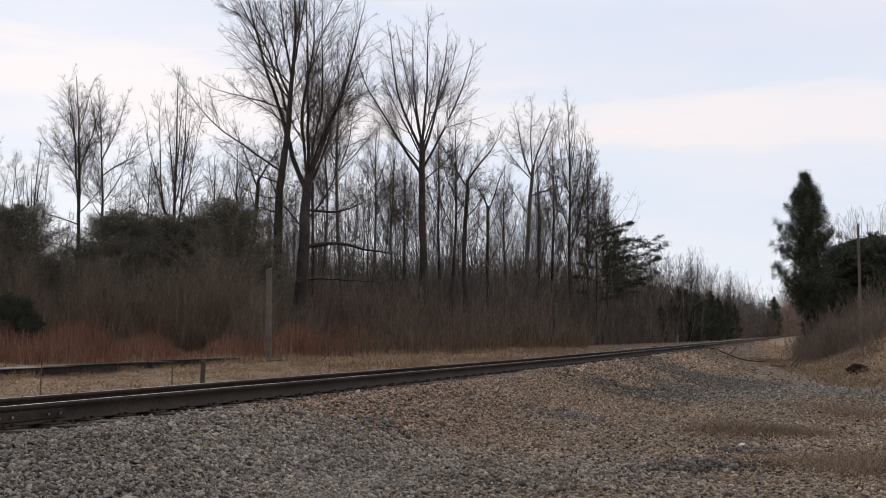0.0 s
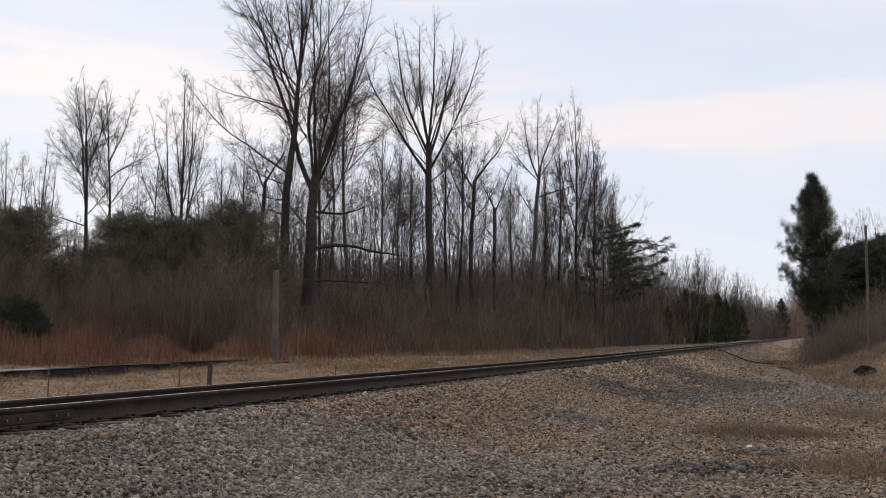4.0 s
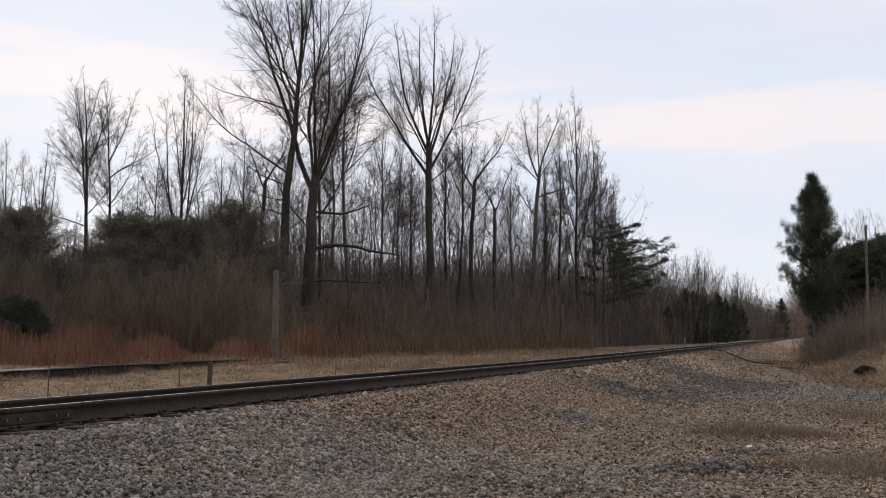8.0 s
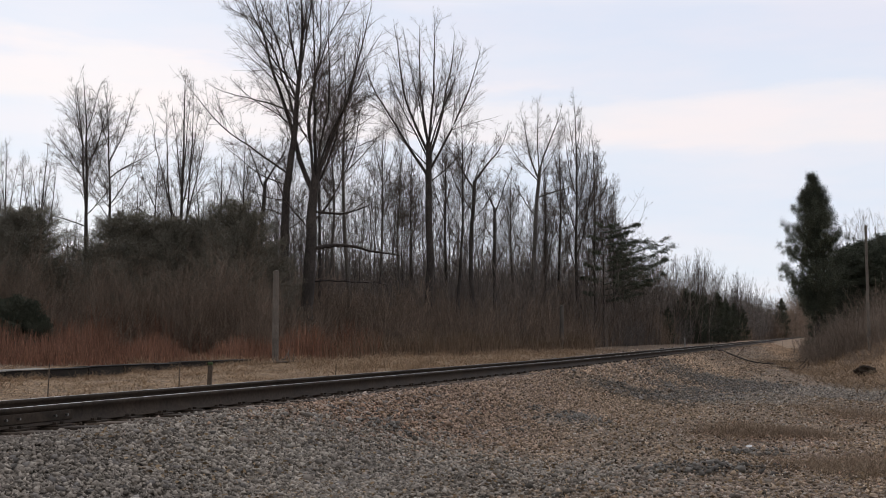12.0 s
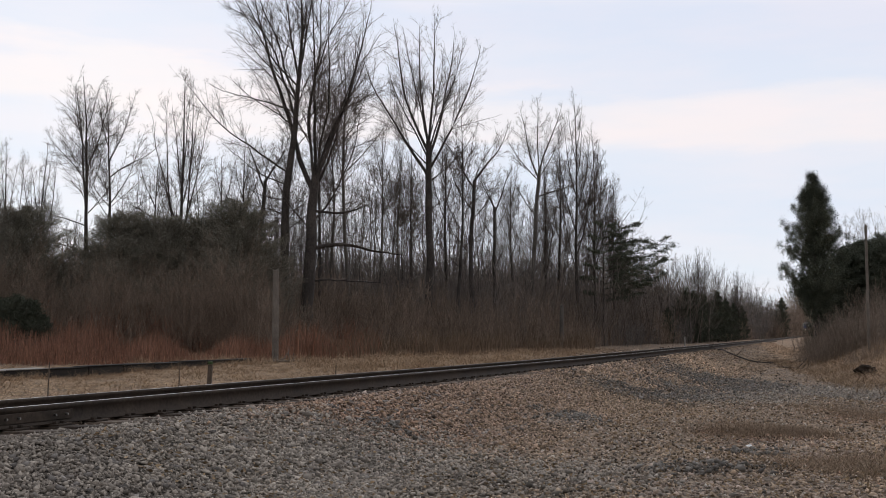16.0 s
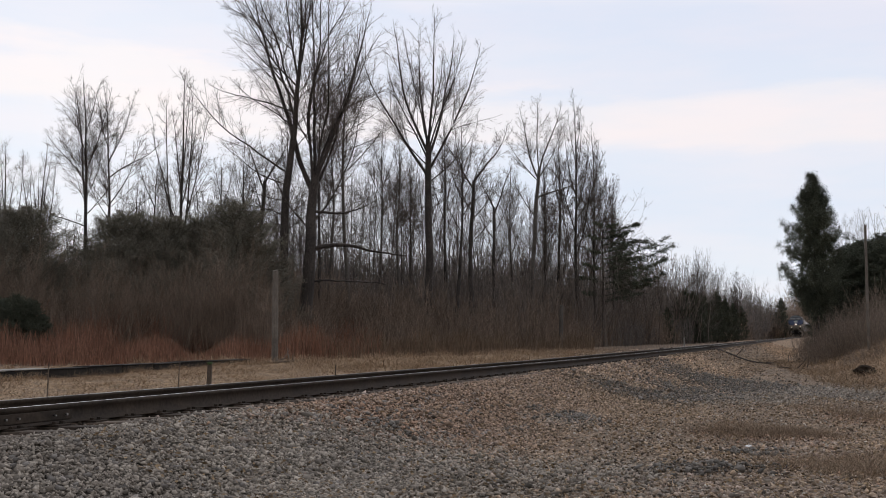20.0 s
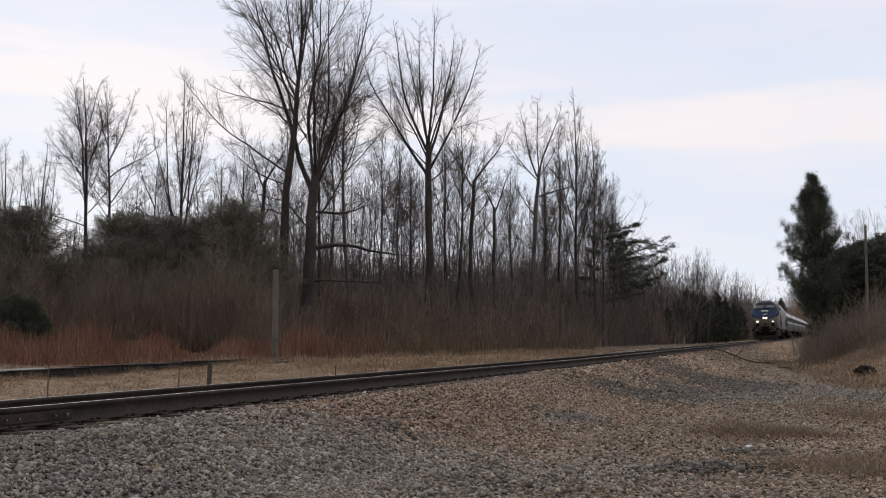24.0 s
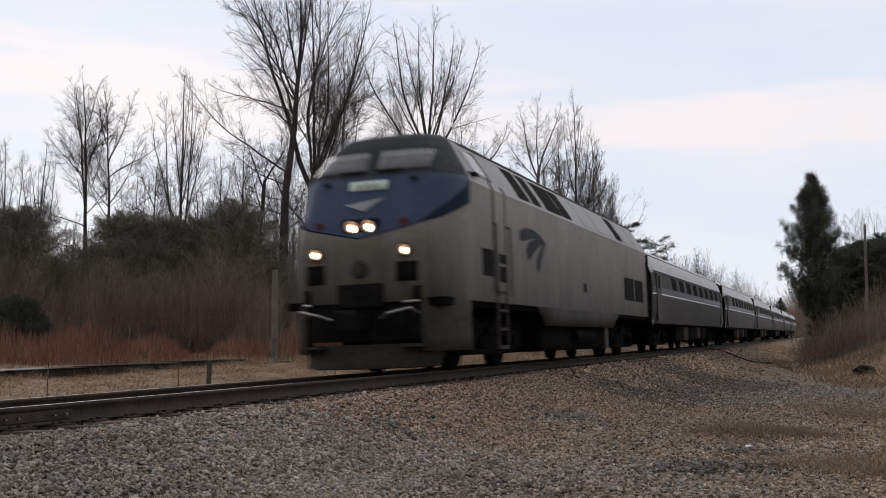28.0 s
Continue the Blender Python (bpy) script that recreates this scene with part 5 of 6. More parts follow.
def truck(parent, y, base, r, mat=UNDER):
    """A two-axle truck: side frames with journal boxes and springs, bolster and its two wheelsets."""
    bm = bmesh.new()
    for s in (-1, 1):
        x0, x1 = sorted((s * 0.98, s * 1.14))
        box(bm, x0, x1, y - base / 2 - 0.45, y + base / 2 + 0.45, 0.62, 0.86, 0.03)
        box(bm, x0, x1, y - 0.55, y + 0.55, 0.36, 0.62, 0.03)
        for e in (-1, 1):
            box(bm, s * 1.10 - 0.10, s * 1.10 + 0.10, y + e * base / 2 - 0.2, y + e * base / 2 + 0.2, r - 0.2, r + 0.2, 0.03)
            cyl(bm, (s * 1.16, y + e * base / 2, r), (s * 1.24, y + e * base / 2, r), 0.13, 12)
            for k in (-0.3, 0.3):
                cyl(bm, (s * 1.12, y + e * base / 2 + k, 0.55), (s * 1.12, y + e * base / 2 + k, 0.95), 0.09, 10)
        cyl(bm, (s * 1.2, y - 0.5, 0.7), (s * 1.2, y + 0.6, 1.05), 0.05, 8)
        for e in (-1, 1):
            box(bm, x0, x1, y + e * (base / 2 + 0.62) - 0.06, y + e * (base / 2 + 0.62) + 0.06, 0.28, 0.8, 0.02)
        box(bm, x0, x1, y - base / 2 - 0.3, y + base / 2 + 0.3, 0.26, 0.36, 0.02)
    box(bm, -1.1, 1.1, y - 0.35, y + 0.35, 0.4, 0.95, 0.03)
    box(bm, -0.66, 0.66, y - base / 2, y + base / 2, 0.32, 0.9, 0.05)
    ob = part("truck", bm, mat, parent, "dusty truck frame with springs")
    return [wheelset(ob, y + e * base / 2, r) for e in (-1, 1)]


WHEELS = []


def locomotive():
    loco = thing("locomotive", Matrix(), "silver diesel locomotive with a blue nose and lit headlights", "locomotive")
    cs = np.linspace(-1, 1, 41)
    low = lambda c: float(np.interp(abs(c), (0, 0.5, 0.72, 1.0), (2.27, 2.47, 2.60, 2.95)))
    zs = lambda c, a, b, n: [a + (b - a) * i / n for i in range(n + 1)]
    def zone(name, za, zb, n, mat, label):
        cols = [[nose(c, z) for z in zs(c, za(c), zb(c), n)] for c in cs]
        sheet(list(map(list, zip(*cols))), mat, name, loco, label)
    zone("nose", lambda c: 1.2, low, 8, SILVER, "dusty silver lower nose with shading painted in")
    zone("nose_stripe", low, lambda c: low(c) + float(np.interp(abs(c), (0, 0.5, 0.58, 0.72, 1), (0.03, 0.03, 0.05, 0.22, 0.42))), 2, NAVY, "navy edge of the blue panel")
    zone("nose_panel", lambda c: low(c) + float(np.interp(abs(c), (0, 0.5, 0.58, 0.72, 1), (0.03, 0.03, 0.05, 0.22, 0.42))), lambda c: 3.43, 8, BLUE, "blue nose panel")
    zone("cab_hood", lambda c: 3.43, lambda c: 4.46, 16, HOOD, "dark grey cab hood round the windshields")
    # sides, upper panels and roof
    END = 20.75
    for s in (-1, 1):
        def skin(za, zb, n, y0=None):
            rows = []
            for i in range(n + 1):
                z = za + (zb - za) * i / n
                p = nose(s, z)
                y = p.y if y0 is None else y0
                rows.append([Vector((p.x, y + (END - y) * j / 12, z)) for j in range(13)])
            return rows
        sheet(skin(1.22, 3.36, 6), SILVER, "side_panel", loco, "dusty silver side with shading painted in low down", flip=s < 0)
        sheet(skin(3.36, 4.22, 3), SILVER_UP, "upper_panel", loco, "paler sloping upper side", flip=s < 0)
        # sill skirt between the trucks, cut back at both ends
        rows = [[Vector((s * 1.52, y, z)) for y in ys] for z, ys in ((0.82, np.linspace(7.05, 14.6, 8)), (1.0, np.linspace(6.8, 15.0, 8)), (1.22, np.linspace(6.4, 15.6, 8)))]
        # Darker than the silver side: dirt and shade are both in this grey.
        sheet(rows, GREY_SKIRT, "side_skirt", loco, "dirty skirt over the fuel tank, shade in its grey", 0.03, False)
        cols = [[nose(s * c, z) for z in (0.36, 0.6, 0.9, 1.2)] for c in np.linspace(0.56, 1.0, 10)]
        sheet(list(map(list, zip(*cols))), GREY_SKIRT, "front_skirt", loco, "grey skirt below the cheek", 0.03)
    rows = []
    for z in (4.22, 4.32, 4.38, 4.46):
        l, r = nose(-1, z), nose(1, z)
        rows.append((l, r))
    sec = [r[0] for r in rows] + [Vector((0, rows[-1][0].y, 4.48))] + [r[1] for r in reversed(rows)]
    sheet([[Vector((p.x, p.y, p.z)) for p in sec], [Vector((p.x, 8.0, p.z)) for p in sec], [Vector((p.x, END, p.z)) for p in sec]], HOOD, "roof", loco, "dark grey roof", smooth=False)
    bm = bmesh.new()
    for y in (5.2, 8.6, 11.4, 13.8, 16.2, 18.9):
        box(bm, -0.55, 0.55, y - 0.7, y + 0.7, 4.44, 4.52, 0.02)
    part("roof_hatches", bm, HOOD, loco, "flat roof hatches")
    bm = bmesh.new()
    for s in (-1, 1):
        box(bm, s * 0.99 - 0.015, s * 0.99 + 0.015, 3.0, END, 4.19, 4.24)
    part("gutter", bm, STAINLESS_DULL, loco, "bright gutter strip along the roof")
    # end wall and floor
    part("rear_wall", boxed(-1.46, 1.46, END - 0.05, END - 0.01, 1.22, 3.36, 0.01), HOOD, loco)
    part("rear_wall_top", boxed(-0.98, 0.98, END - 0.05, END - 0.01, 3.364, 4.18, 0.01), HOOD, loco)
    part("frame", boxed(-1.45, 1.45, 0.75, END - 0.06, 1.12, 1.26, 0.02), UNDER, loco, "black underframe")
    # windshields and what the nose carries
    for s in (-1, 1):
        a, b = (0.1, 1.04) if s > 0 else (-1.2, -0.1)
        nose_patch("windshield", a, b, 3.52, 3.90, WINDSHIELD, loco, "grey windshield that mirrors the sky", 0.012, 8, 3)
        w = nose_patch("wiper", s * 0.35 - 0.26, s * 0.35 + 0.22, 3.49, 3.52, BLACK, loco, "black wiper", 0.05, 4, 1)
        nose_patch("grab_iron", s * 0.82 - 0.07, s * 0.82 + 0.07, 3.28, 3.35, NAVY, loco, "", 0.06, 2, 1)
        bx = nose_patch("step_well", *((0.66, 1.02) if s > 0 else (-1.02, -0.66)), 1.54, 1.87, BLACK, loco, "black recessed box", 0.006, 4, 2)
        nose_patch("box_frame", *((0.64, 1.04) if s > 0 else (-1.04, -0.64)), 1.86, 1.895, SILVER, bx, "", 0.03, 4, 1)
        nose_patch("receptacle", *((0.94, 1.08) if s > 0 else (-1.08, -0.94)), 1.2, 1.45, BLACK, loco, "black receptacle box", 0.04, 2, 2)
        # ditch light in its ring
        c = nose(nose_at(s * 0.82, 2.06), 2.06)
        bm = cyl(bmesh.new(), c + Vector((0, 0.03, 0)), c + Vector((0, -0.04, 0)), 0.115, 18)
        ring = part("ditch_light", bm, GREY_SKIRT, loco, "round ditch light, lit amber")
        part("lens", cyl(bmesh.new(), c + Vector((0, -0.035, 0)), c + Vector((0, -0.05, 0)), 0.092, 18), REFLECTOR, ring, "lit amber lens")
        part("bulb", cyl(bmesh.new(), c + Vector((0.01, -0.05, -0.015)), c + Vector((0.01, -0.056, -0.015)), 0.046, 16), LAMP_DIM, ring, "bright core of the ditch light")
        c = nose(nose_at(s * 0.78, 2.55), 2.55)
        part("marker_light", cyl(bmesh.new(), c + Vector((0, 0.03, 0)), c + Vector((0, -0.03, 0)), 0.075, 14), RED_LENS, loco, "dark red marker lens")
    nose_patch("number_board", -0.36, 0.36, 3.16, 3.33, BOARD, loco, "pale unlettered board", 0.02, 4, 2)
    for k in range(3):
        nose_patch("board_bar", -0.22 + 0.15 * k, -0.13 + 0.15 * k, 3.20, 3.29, BOARD_MARK, loco, "faint green bar on the board", 0.036, 2, 1)
    # emblem: a plain arrow-shaped plate
    pts = [(-0.36, 2.90), (0.36, 3.0), (0.02, 2.76)]
    bm = bmesh.new()
    f = bm.faces.new([bm.verts.new(nose(nose_at(u, z), z) + Vector((0, -0.02, 0.01))) for u, z in pts])
    bmesh.ops.solidify(bm, geom=[f], thickness=0.01)
    part("emblem", bm, WHITE_STRIPE, loco, "plain white pointed emblem")
    bm = bmesh.new()
    c = nose(0, 2.5)
    box(bm, -0.34, 0.34, c.y - 0.03, c.y + 0.1, 2.36, 2.64, 0.03)
    hb = part("headlight_box", bm, NAVY, loco, "dark headlight box")
    for s in (-1, 1):
        part("headlight", cyl(bmesh.new(), (s * 0.155, c.y - 0.028, 2.5), (s * 0.155, c.y - 0.05, 2.5), 0.105, 20), REFLECTOR, hb, "round headlight with a lit amber reflector")
        part("bulb", cyl(bmesh.new(), (s * 0.155 + 0.02, c.y - 0.05, 2.475), (s * 0.155 + 0.02, c.y - 0.056, 2.475), 0.05, 16), LAMP, hb, "white-hot core of the headlight")
    part("horn_cover", cyl(cyl(bmesh.new(), (0, 0.42, 1.77), (0, 0.33, 1.77), 0.17, 20, 0.13), (0, 0.33, 1.77), (0, 0.29, 1.77), 0.09, 16), GREY_SKIRT, loco, "round grey cover")
    # coupler, pilot and its fittings
    part("coupler_pocket", boxed(-0.42, 0.42, 0.36, 0.6, 1.12, 1.52, 0.03), BLACK, loco, "black coupler opening")
    bm = bmesh.new()
    box(bm, -0.13, 0.13, -0.05, 0.7, 0.74, 1.0, 0.03)
    box(bm, -0.20, 0.16, -0.28, 0.0, 0.68, 1.06, 0.05)
    box(bm, 0.02, 0.20, -0.42, -0.2, 0.72, 1.02, 0.04)
    part("coupler", bm, BLACK, loco, "black knuckle coupler")
    part("buffer_beam", boxed(-1.02, 1.02, 0.5, 0.8, 0.56, 1.2, 0.03), BLACK, loco, "black front beam")
    V = [(-1.30, 0.95, 0.50), (-0.9, 0.58, 0.50), (0, 0.46, 0.50), (0.9, 0.58, 0.50), (1.30, 0.95, 0.50)]
    W = [(-1.22, 0.90, 0.12), (-0.86, 0.45, 0.10), (0, 0.30, 0.10), (0.86, 0.45, 0.10), (1.22, 0.90, 0.12)]
    sheet([[Vector(p) for p in W], [Vector(p) * 0.5 + Vector(q) * 0.5 + Vector((0, 0.07, 0)) for p, q in zip(V, W)], [Vector(p) for p in V]], GREY_SKIRT, "pilot", loco, "grey plough-shaped pilot", 0.04, False)
    for s in (-1, 1):
        bm = bmesh.new()
        for a, b in (((0.45, 0.2, 0.92), (0.62, 0.05, 1.0)), ((0.62, 0.05, 1.0), (1.0, 0.14, 1.08)), ((1.0, 0.14, 1.08), (1.02, 0.45, 1.0)), ((0.85, 0.2, 1.18), (1.05, 0.42, 1.2))):
            cyl(bm, (s * a[0], a[1], a[2]), (s * b[0], b[1], b[2]), 0.022, 8)
        part("uncoupling_lever", bm, CHROME, loco, "bent bare steel lever")
        for k in range(4):
            x = s * (0.3 + 0.13 * k)
            bm = cyl(bmesh.new(), (x, 0.5, 1.05), (x + s * 0.03, 0.3, 0.75), 0.028, 8)
            part("air_hose", cyl(bm, (x + s * 0.03, 0.3, 0.75), (x, 0.28, 0.5), 0.028, 8), BLACK, loco, "black hanging hose")
        part("pilot_step", boxed(*sorted((s * 0.72, s * 1.08)), 0.3, 0.7, 0.44, 0.49, 0.01), GREY_SKIRT, loco)
    # all that the front beam carries stands back under the nose
    for ob in loco.children:
        if ob.name.split(".")[0] in ("horn_cover", "coupler_pocket", "coupler", "buffer_beam", "pilot", "uncoupling_lever", "air_hose", "pilot_step"):
            ob.location.y += 0.22
    # side fittings on both sides
    for s in (-1, 1):
        X = s * 1.527
        def plate(name, y0, y1, z0, z1, mat, label="", t=0.012, parent=loco, slant=False):
            bm = bmesh.new()
            xs = lambda z: s * (float(np.interp(z, NZ, NW)) + t)
            xi = lambda z: s * (float(np.interp(z, NZ, NW)) - 0.02)
            zl = sorted({z0, z1, *[z for z in (3.36, 3.6, 4.0) if z0 < z < z1]})
            ring = [(f, y) for f, y in ((xs, y0), (xs, y1), (xi, y1), (xi, y0))]
            g = [[bm.verts.new((f(z), y, z)) for f, y in ring] for z in zl]
            for lo, hi in zip(g, g[1:]):
                for i in range(4):
                    bm.faces.new((lo[i], lo[(i + 1) % 4], hi[(i + 1) % 4], hi[i]))
            bm.faces.new(g[0])
            bm.faces.new(g[-1])
            bmesh.ops.recalc_face_normals(bm, faces=bm.faces)
            return part(name, bm, mat, parent, label)
        door = plate("cab_door", 3.42, 4.18, 1.3, 3.34, SILVER, "silver cab door with dark edges", 0.010)
        for y in (3.42, 4.18):
            plate("door_edge", y - 0.02, y + 0.02, 1.4, 3.5, BLACK, "", 0.018, door)
        for y in (3.36, 4.26):
            bm = bmesh.new()
            cyl(bm, (s * 1.60, y, 1.35), (s * 1.60, y, 2.7), 0.018, 8)
            cyl(bm, (s * 1.53, y, 2.7), (s * 1.60, y, 2.7), 0.018, 8)
            part("handrail", bm, GREY_SKIRT, door)
        lad = plate("ladder", 3.55, 4.12, 0.35, 0.42, GREY_SKIRT, "steel ladder below the door", 0.03)
        for z in (0.7, 1.05, 1.4):
            plate("rung", 3.55, 4.12, z, z + 0.05, GREY_SKIRT, "", 0.03, lad)
        for y in (3.53, 4.12):
            plate("stile", y, y + 0.04, 0.35, 1.5, GREY_SKIRT, "", 0.02, lad)
        plate("side_grille", 2.68, 3.32, 1.70, 2.20, BLACK, "black slotted side grille")
        plate("battery_box", 3.70, 4.14, 1.98, 2.16, BLACK)
        plate("battery_box", 3.70, 4.14, 1.62, 1.92, BLACK)
        win = plate("cab_window", 2.72, 3.55, 3.55, 4.08, SILVER_UP, "sloping cab side window", 0.012)
        plate("pane", 2.80, 3.48, 3.60, 4.04, WINDSHIELD, "", 0.02, win)
        plate("post", 3.48, 3.58, 3.52, 4.12, BLACK, "", 0.025, win)
        plate("mirror_arm", 2.35, 2.62, 3.50, 3.56, BLACK, "", 0.10)
        for y0, y1 in ((5.45, 6.3), (6.6, 7.25), (7.75, 9.2), (9.35, 10.2), (16.0, 16.9)):
            v = plate("vent", y0, y1, 3.44, 4.12, BLACK, "black louvred roof-side vent")
            for k in range(5):
                z = 3.52 + k * 0.125
                plate("slat", y0 + 0.03, y1 - 0.03, z, z + 0.02, BLACK, "", 0.022, v)
        for y0, y1 in ((11.6, 13.4), (13.5, 15.6), (17.3, 18.9), (19.0, 20.4)):
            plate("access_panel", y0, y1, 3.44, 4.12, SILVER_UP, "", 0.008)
        g = plate("rear_grille", 16.65, 19.85, 1.68, 2.36, BLACK, "black rear side grille in two halves")
        plate("mullion", 18.18, 18.32, 1.66, 2.38, SILVER, "", 0.018, g)
        for k in range(7):
            plate("slat", 16.7, 19.8, 1.74 + k * 0.09, 1.755 + k * 0.09, BLACK, "", 0.018, g)
        plate("fuel_filler", 11.05, 11.35, 1.70, 1.92, BLACK, "small black filler recess")
        # emblem on the flank: three grey blades that fan out from one tip
        tip = Vector((7.28, 2.63))
        for mid, end, w in (((6.4, 2.88), (5.2, 2.62), 0.12), ((6.45, 2.66), (5.72, 2.26), 0.16), ((6.95, 2.48), (6.5, 2.0), 0.15)):
            mid, end = Vector(mid), Vector(end)
            bm = bmesh.new()
            rows = []
            for i in range(13):
                t = i / 12
                c = tip * (1 - t) ** 2 + mid * (2 * t * (1 - t)) + end * t * t
                d = ((mid - tip) * (1 - t) + (end - mid) * t).normalized() * (0.015 + w * min(t * 1.25, 1.0) * (1 if t < 0.9 else 0.8))
                rows.append([bm.verts.new((X + s * 0.006, c.x + k * d.y, c.y - k * d.x)) for k in (-1, 1)])
            for r0, r1 in zip(rows, rows[1:]):
                bm.faces.new((r0[0], r1[0], r1[1], r0[1]))
            part("flank_emblem", bm, SWOOSH, loco, "plain curved grey blade")
        bm = bmesh.new()
        cyl(bm, (s * 1.58, 20.45, 1.3), (s * 1.58, 20.45, 3.0), 0.02, 8)
        cyl(bm, (s * 1.52, 20.45, 3.0), (s * 1.58, 20.45, 3.0), 0.02, 8)
        part("handrail", bm, GREY_SKIRT, loco)
    # fuel tank and tanks below
    part("fuel_tank", boxed(-1.36, 1.36, 7.3, 14.2, 0.26, 1.15, 0.1), UNDER, loco, "black fuel tank")
    for s in (-1, 1):
        part("air_tank", cyl(bmesh.new(), (s * 1.34, 10.2, 0.58), (s * 1.34, 12.2, 0.58), 0.2, 16), UNDER, loco, "dusty air tank")
        part("drop_pipe", boxed(*sorted((s * 1.32, s * 1.44)), 13.9, 14.3, 0.25, 0.9, 0.02), SILVER, loco, "pale bracket below the skirt")
    for y in (4.3, 17.6):
        WHEELS.extend(truck(loco, y, 2.75, 0.51))
    # horns on the roof's rear edge
    part("roof_antenna", cyl(bmesh.new(), (0.7, 20.3, 4.2), (0.7, 20.3, 4.62), 0.03, 8), BLACK, loco)
    return loco


# the car's section: half width by height
CZ = np.array((1.02, 1.5, 2.06, 2.5, 2.81, 3.2, 3.45, 3.65, 3.78, 3.85, 3.87))
CW = np.array((1.50, 1.57, 1.60, 1.59, 1.54, 1.43, 1.27, 1.02, 0.72, 0.36, 0.0))


def coach():
    car = thing("passenger_coach", Matrix(), "stainless steel passenger coach with a dark window band", "railway coach", "coaches of the train")
    A, B = 1.0, 25.0
    ys = [A, A + 0.35, A + 1.2, 9, 13, 17, B - 1.2, B - 0.35, B]
    tp = [0.95, 0.985, 1, 1, 1, 1, 1, 0.985, 0.95]
    def zone(name, za, zb, n, mat, label, s):
        rows = []
        for i in range(n + 1):
            z = za + (zb - za) * i / n
            w = float(np.interp(z, CZ, CW))
            rows.append([Vector((s * w * t, y, z)) for y, t in zip(ys, tp)])
        sheet(rows, mat, name, car, label, flip=s < 0)
    for s in (-1, 1):
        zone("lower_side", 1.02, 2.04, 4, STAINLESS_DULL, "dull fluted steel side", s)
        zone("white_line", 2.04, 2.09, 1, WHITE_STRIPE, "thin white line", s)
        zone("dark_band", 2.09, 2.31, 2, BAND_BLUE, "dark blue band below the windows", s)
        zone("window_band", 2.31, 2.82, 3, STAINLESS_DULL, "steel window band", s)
        zone("pale_band", 2.82, 2.86, 1, STAINLESS, "paler steel strip above the windows", s)
        for z in (1.12, 1.22, 1.32, 1.42, 1.52, 1.62, 1.72, 1.82, 1.92):
            w = float(np.interp(z, CZ, CW))
            part("flute", boxed(s * w - 0.014, s * w + 0.014, A + 1.3, B - 1.3, z - 0.016, z + 0.016), STAINLESS_DULL, car)
        bm = bmesh.new()
        w = float(np.interp(2.87, CZ, CW))
        box(bm, s * w - 0.02, s * w + 0.02, A + 0.4, B - 0.4, 2.85, 2.885)
        part("eave_strip", bm, BLACK, car, "dark line below the roof")
        # windows with rounded corners
        for k in range(9):
            y0 = 5.3 + 2.22 * k
            bm = bmesh.new()
            ring = []
            for i in range(16):
                a = i * math.pi / 8 + math.pi / 16
                cx, cz = math.copysign(abs(math.cos(a)) ** 0.35, math.cos(a)), math.copysign(abs(math.sin(a)) ** 0.35, math.sin(a))
                z = 2.56 + 0.235 * cz
                ring.append((float(np.interp(z, CZ, CW)), y0 + 0.72 + 0.62 * cx, z))
            for off in (0.014, -0.02):
                bm.faces.new([bm.verts.new((s * (w_ + off), y, z)) for w_, y, z in ring])
            bm.verts.ensure_lookup_table()
            for i in range(16):
                bm.faces.new((bm.verts[i], bm.verts[(i + 1) % 16], bm.verts[16 + (i + 1) % 16], bm.verts[16 + i]))
            bmesh.ops.recalc_face_normals(bm, faces=bm.faces)
            part("window", bm, DARK_GLASS, car, "small dark window with rounded corners")
        for y0 in (1.5, 23.3):
            bm = bmesh.new()
            w = 1.585
            box(bm, s * w - 0.02, s * w + 0.022, y0, y0 + 1.0, 1.1, 2.78, 0.01)
            d = part("side_door", bm, STAINLESS_DULL, car, "steel side door")
            part("door_window", boxed(*sorted((s * (w + 0.015), s * (w + 0.03))), y0 + 0.3, y0 + 0.7, 2.25, 2.7, 0.004), DARK_GLASS, d)
    sec = [(w, z) for w, z in zip(CW, CZ) if z >= 2.81]
    sec = [(w, z) for w, z in sec] + [(-w, z) for w, z in reversed(sec[:-1])]
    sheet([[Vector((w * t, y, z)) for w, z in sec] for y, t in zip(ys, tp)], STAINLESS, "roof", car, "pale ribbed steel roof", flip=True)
    for w, z in sec[::2]:
        bm = bmesh.new()
        box(bm, w - 0.02, w + 0.02, A + 0.6, B - 0.6, z - 0.012, z + 0.012)
        part("roof_rib", bm, STAINLESS_DULL, car)
    for y, e in ((A, -1), (B, 1)):
        part("end_wall", boxed(-1.4, 1.4, y - 0.03, y + 0.03, 1.05, 3.4, 0.02), BLACK, car, "dark end wall")
        part("diaphragm", boxed(-0.62, 0.62, *sorted((y, y + e * 0.95)), 1.15, 3.25, 0.06), BLACK, car, "black folding gangway")
        bm = bmesh.new()
        cyl(bm, (1.45, y - e * 0.12, 1.0), (1.45, y - e * 0.12, 2.6), 0.02, 8)
        part("end_rail", bm, CHROME, car)
    part("underframe", boxed(-1.4, 1.4, A + 0.2, B - 0.2, 0.94, 1.06, 0.02), UNDER, car)
    rng = random.Random(4)
    for y0, l, m in ((7.4, 2.0, UNDER), (9.8, 1.4, GREY_SKIRT), (11.5, 2.4, UNDER), (14.4, 1.2, GREY_SKIRT), (16.0, 2.0, UNDER)):
        for s in (-1, 1):
            part("equipment_box", boxed(*sorted((s * 0.5, s * 1.38)), y0, y0 + l, 0.36 + 0.1 * rng.random(), 0.95, 0.04), m, car, "dusty equipment box")
    for y in (4.1, 21.9):
        truck(car, y, 2.6, 0.46)
    return car


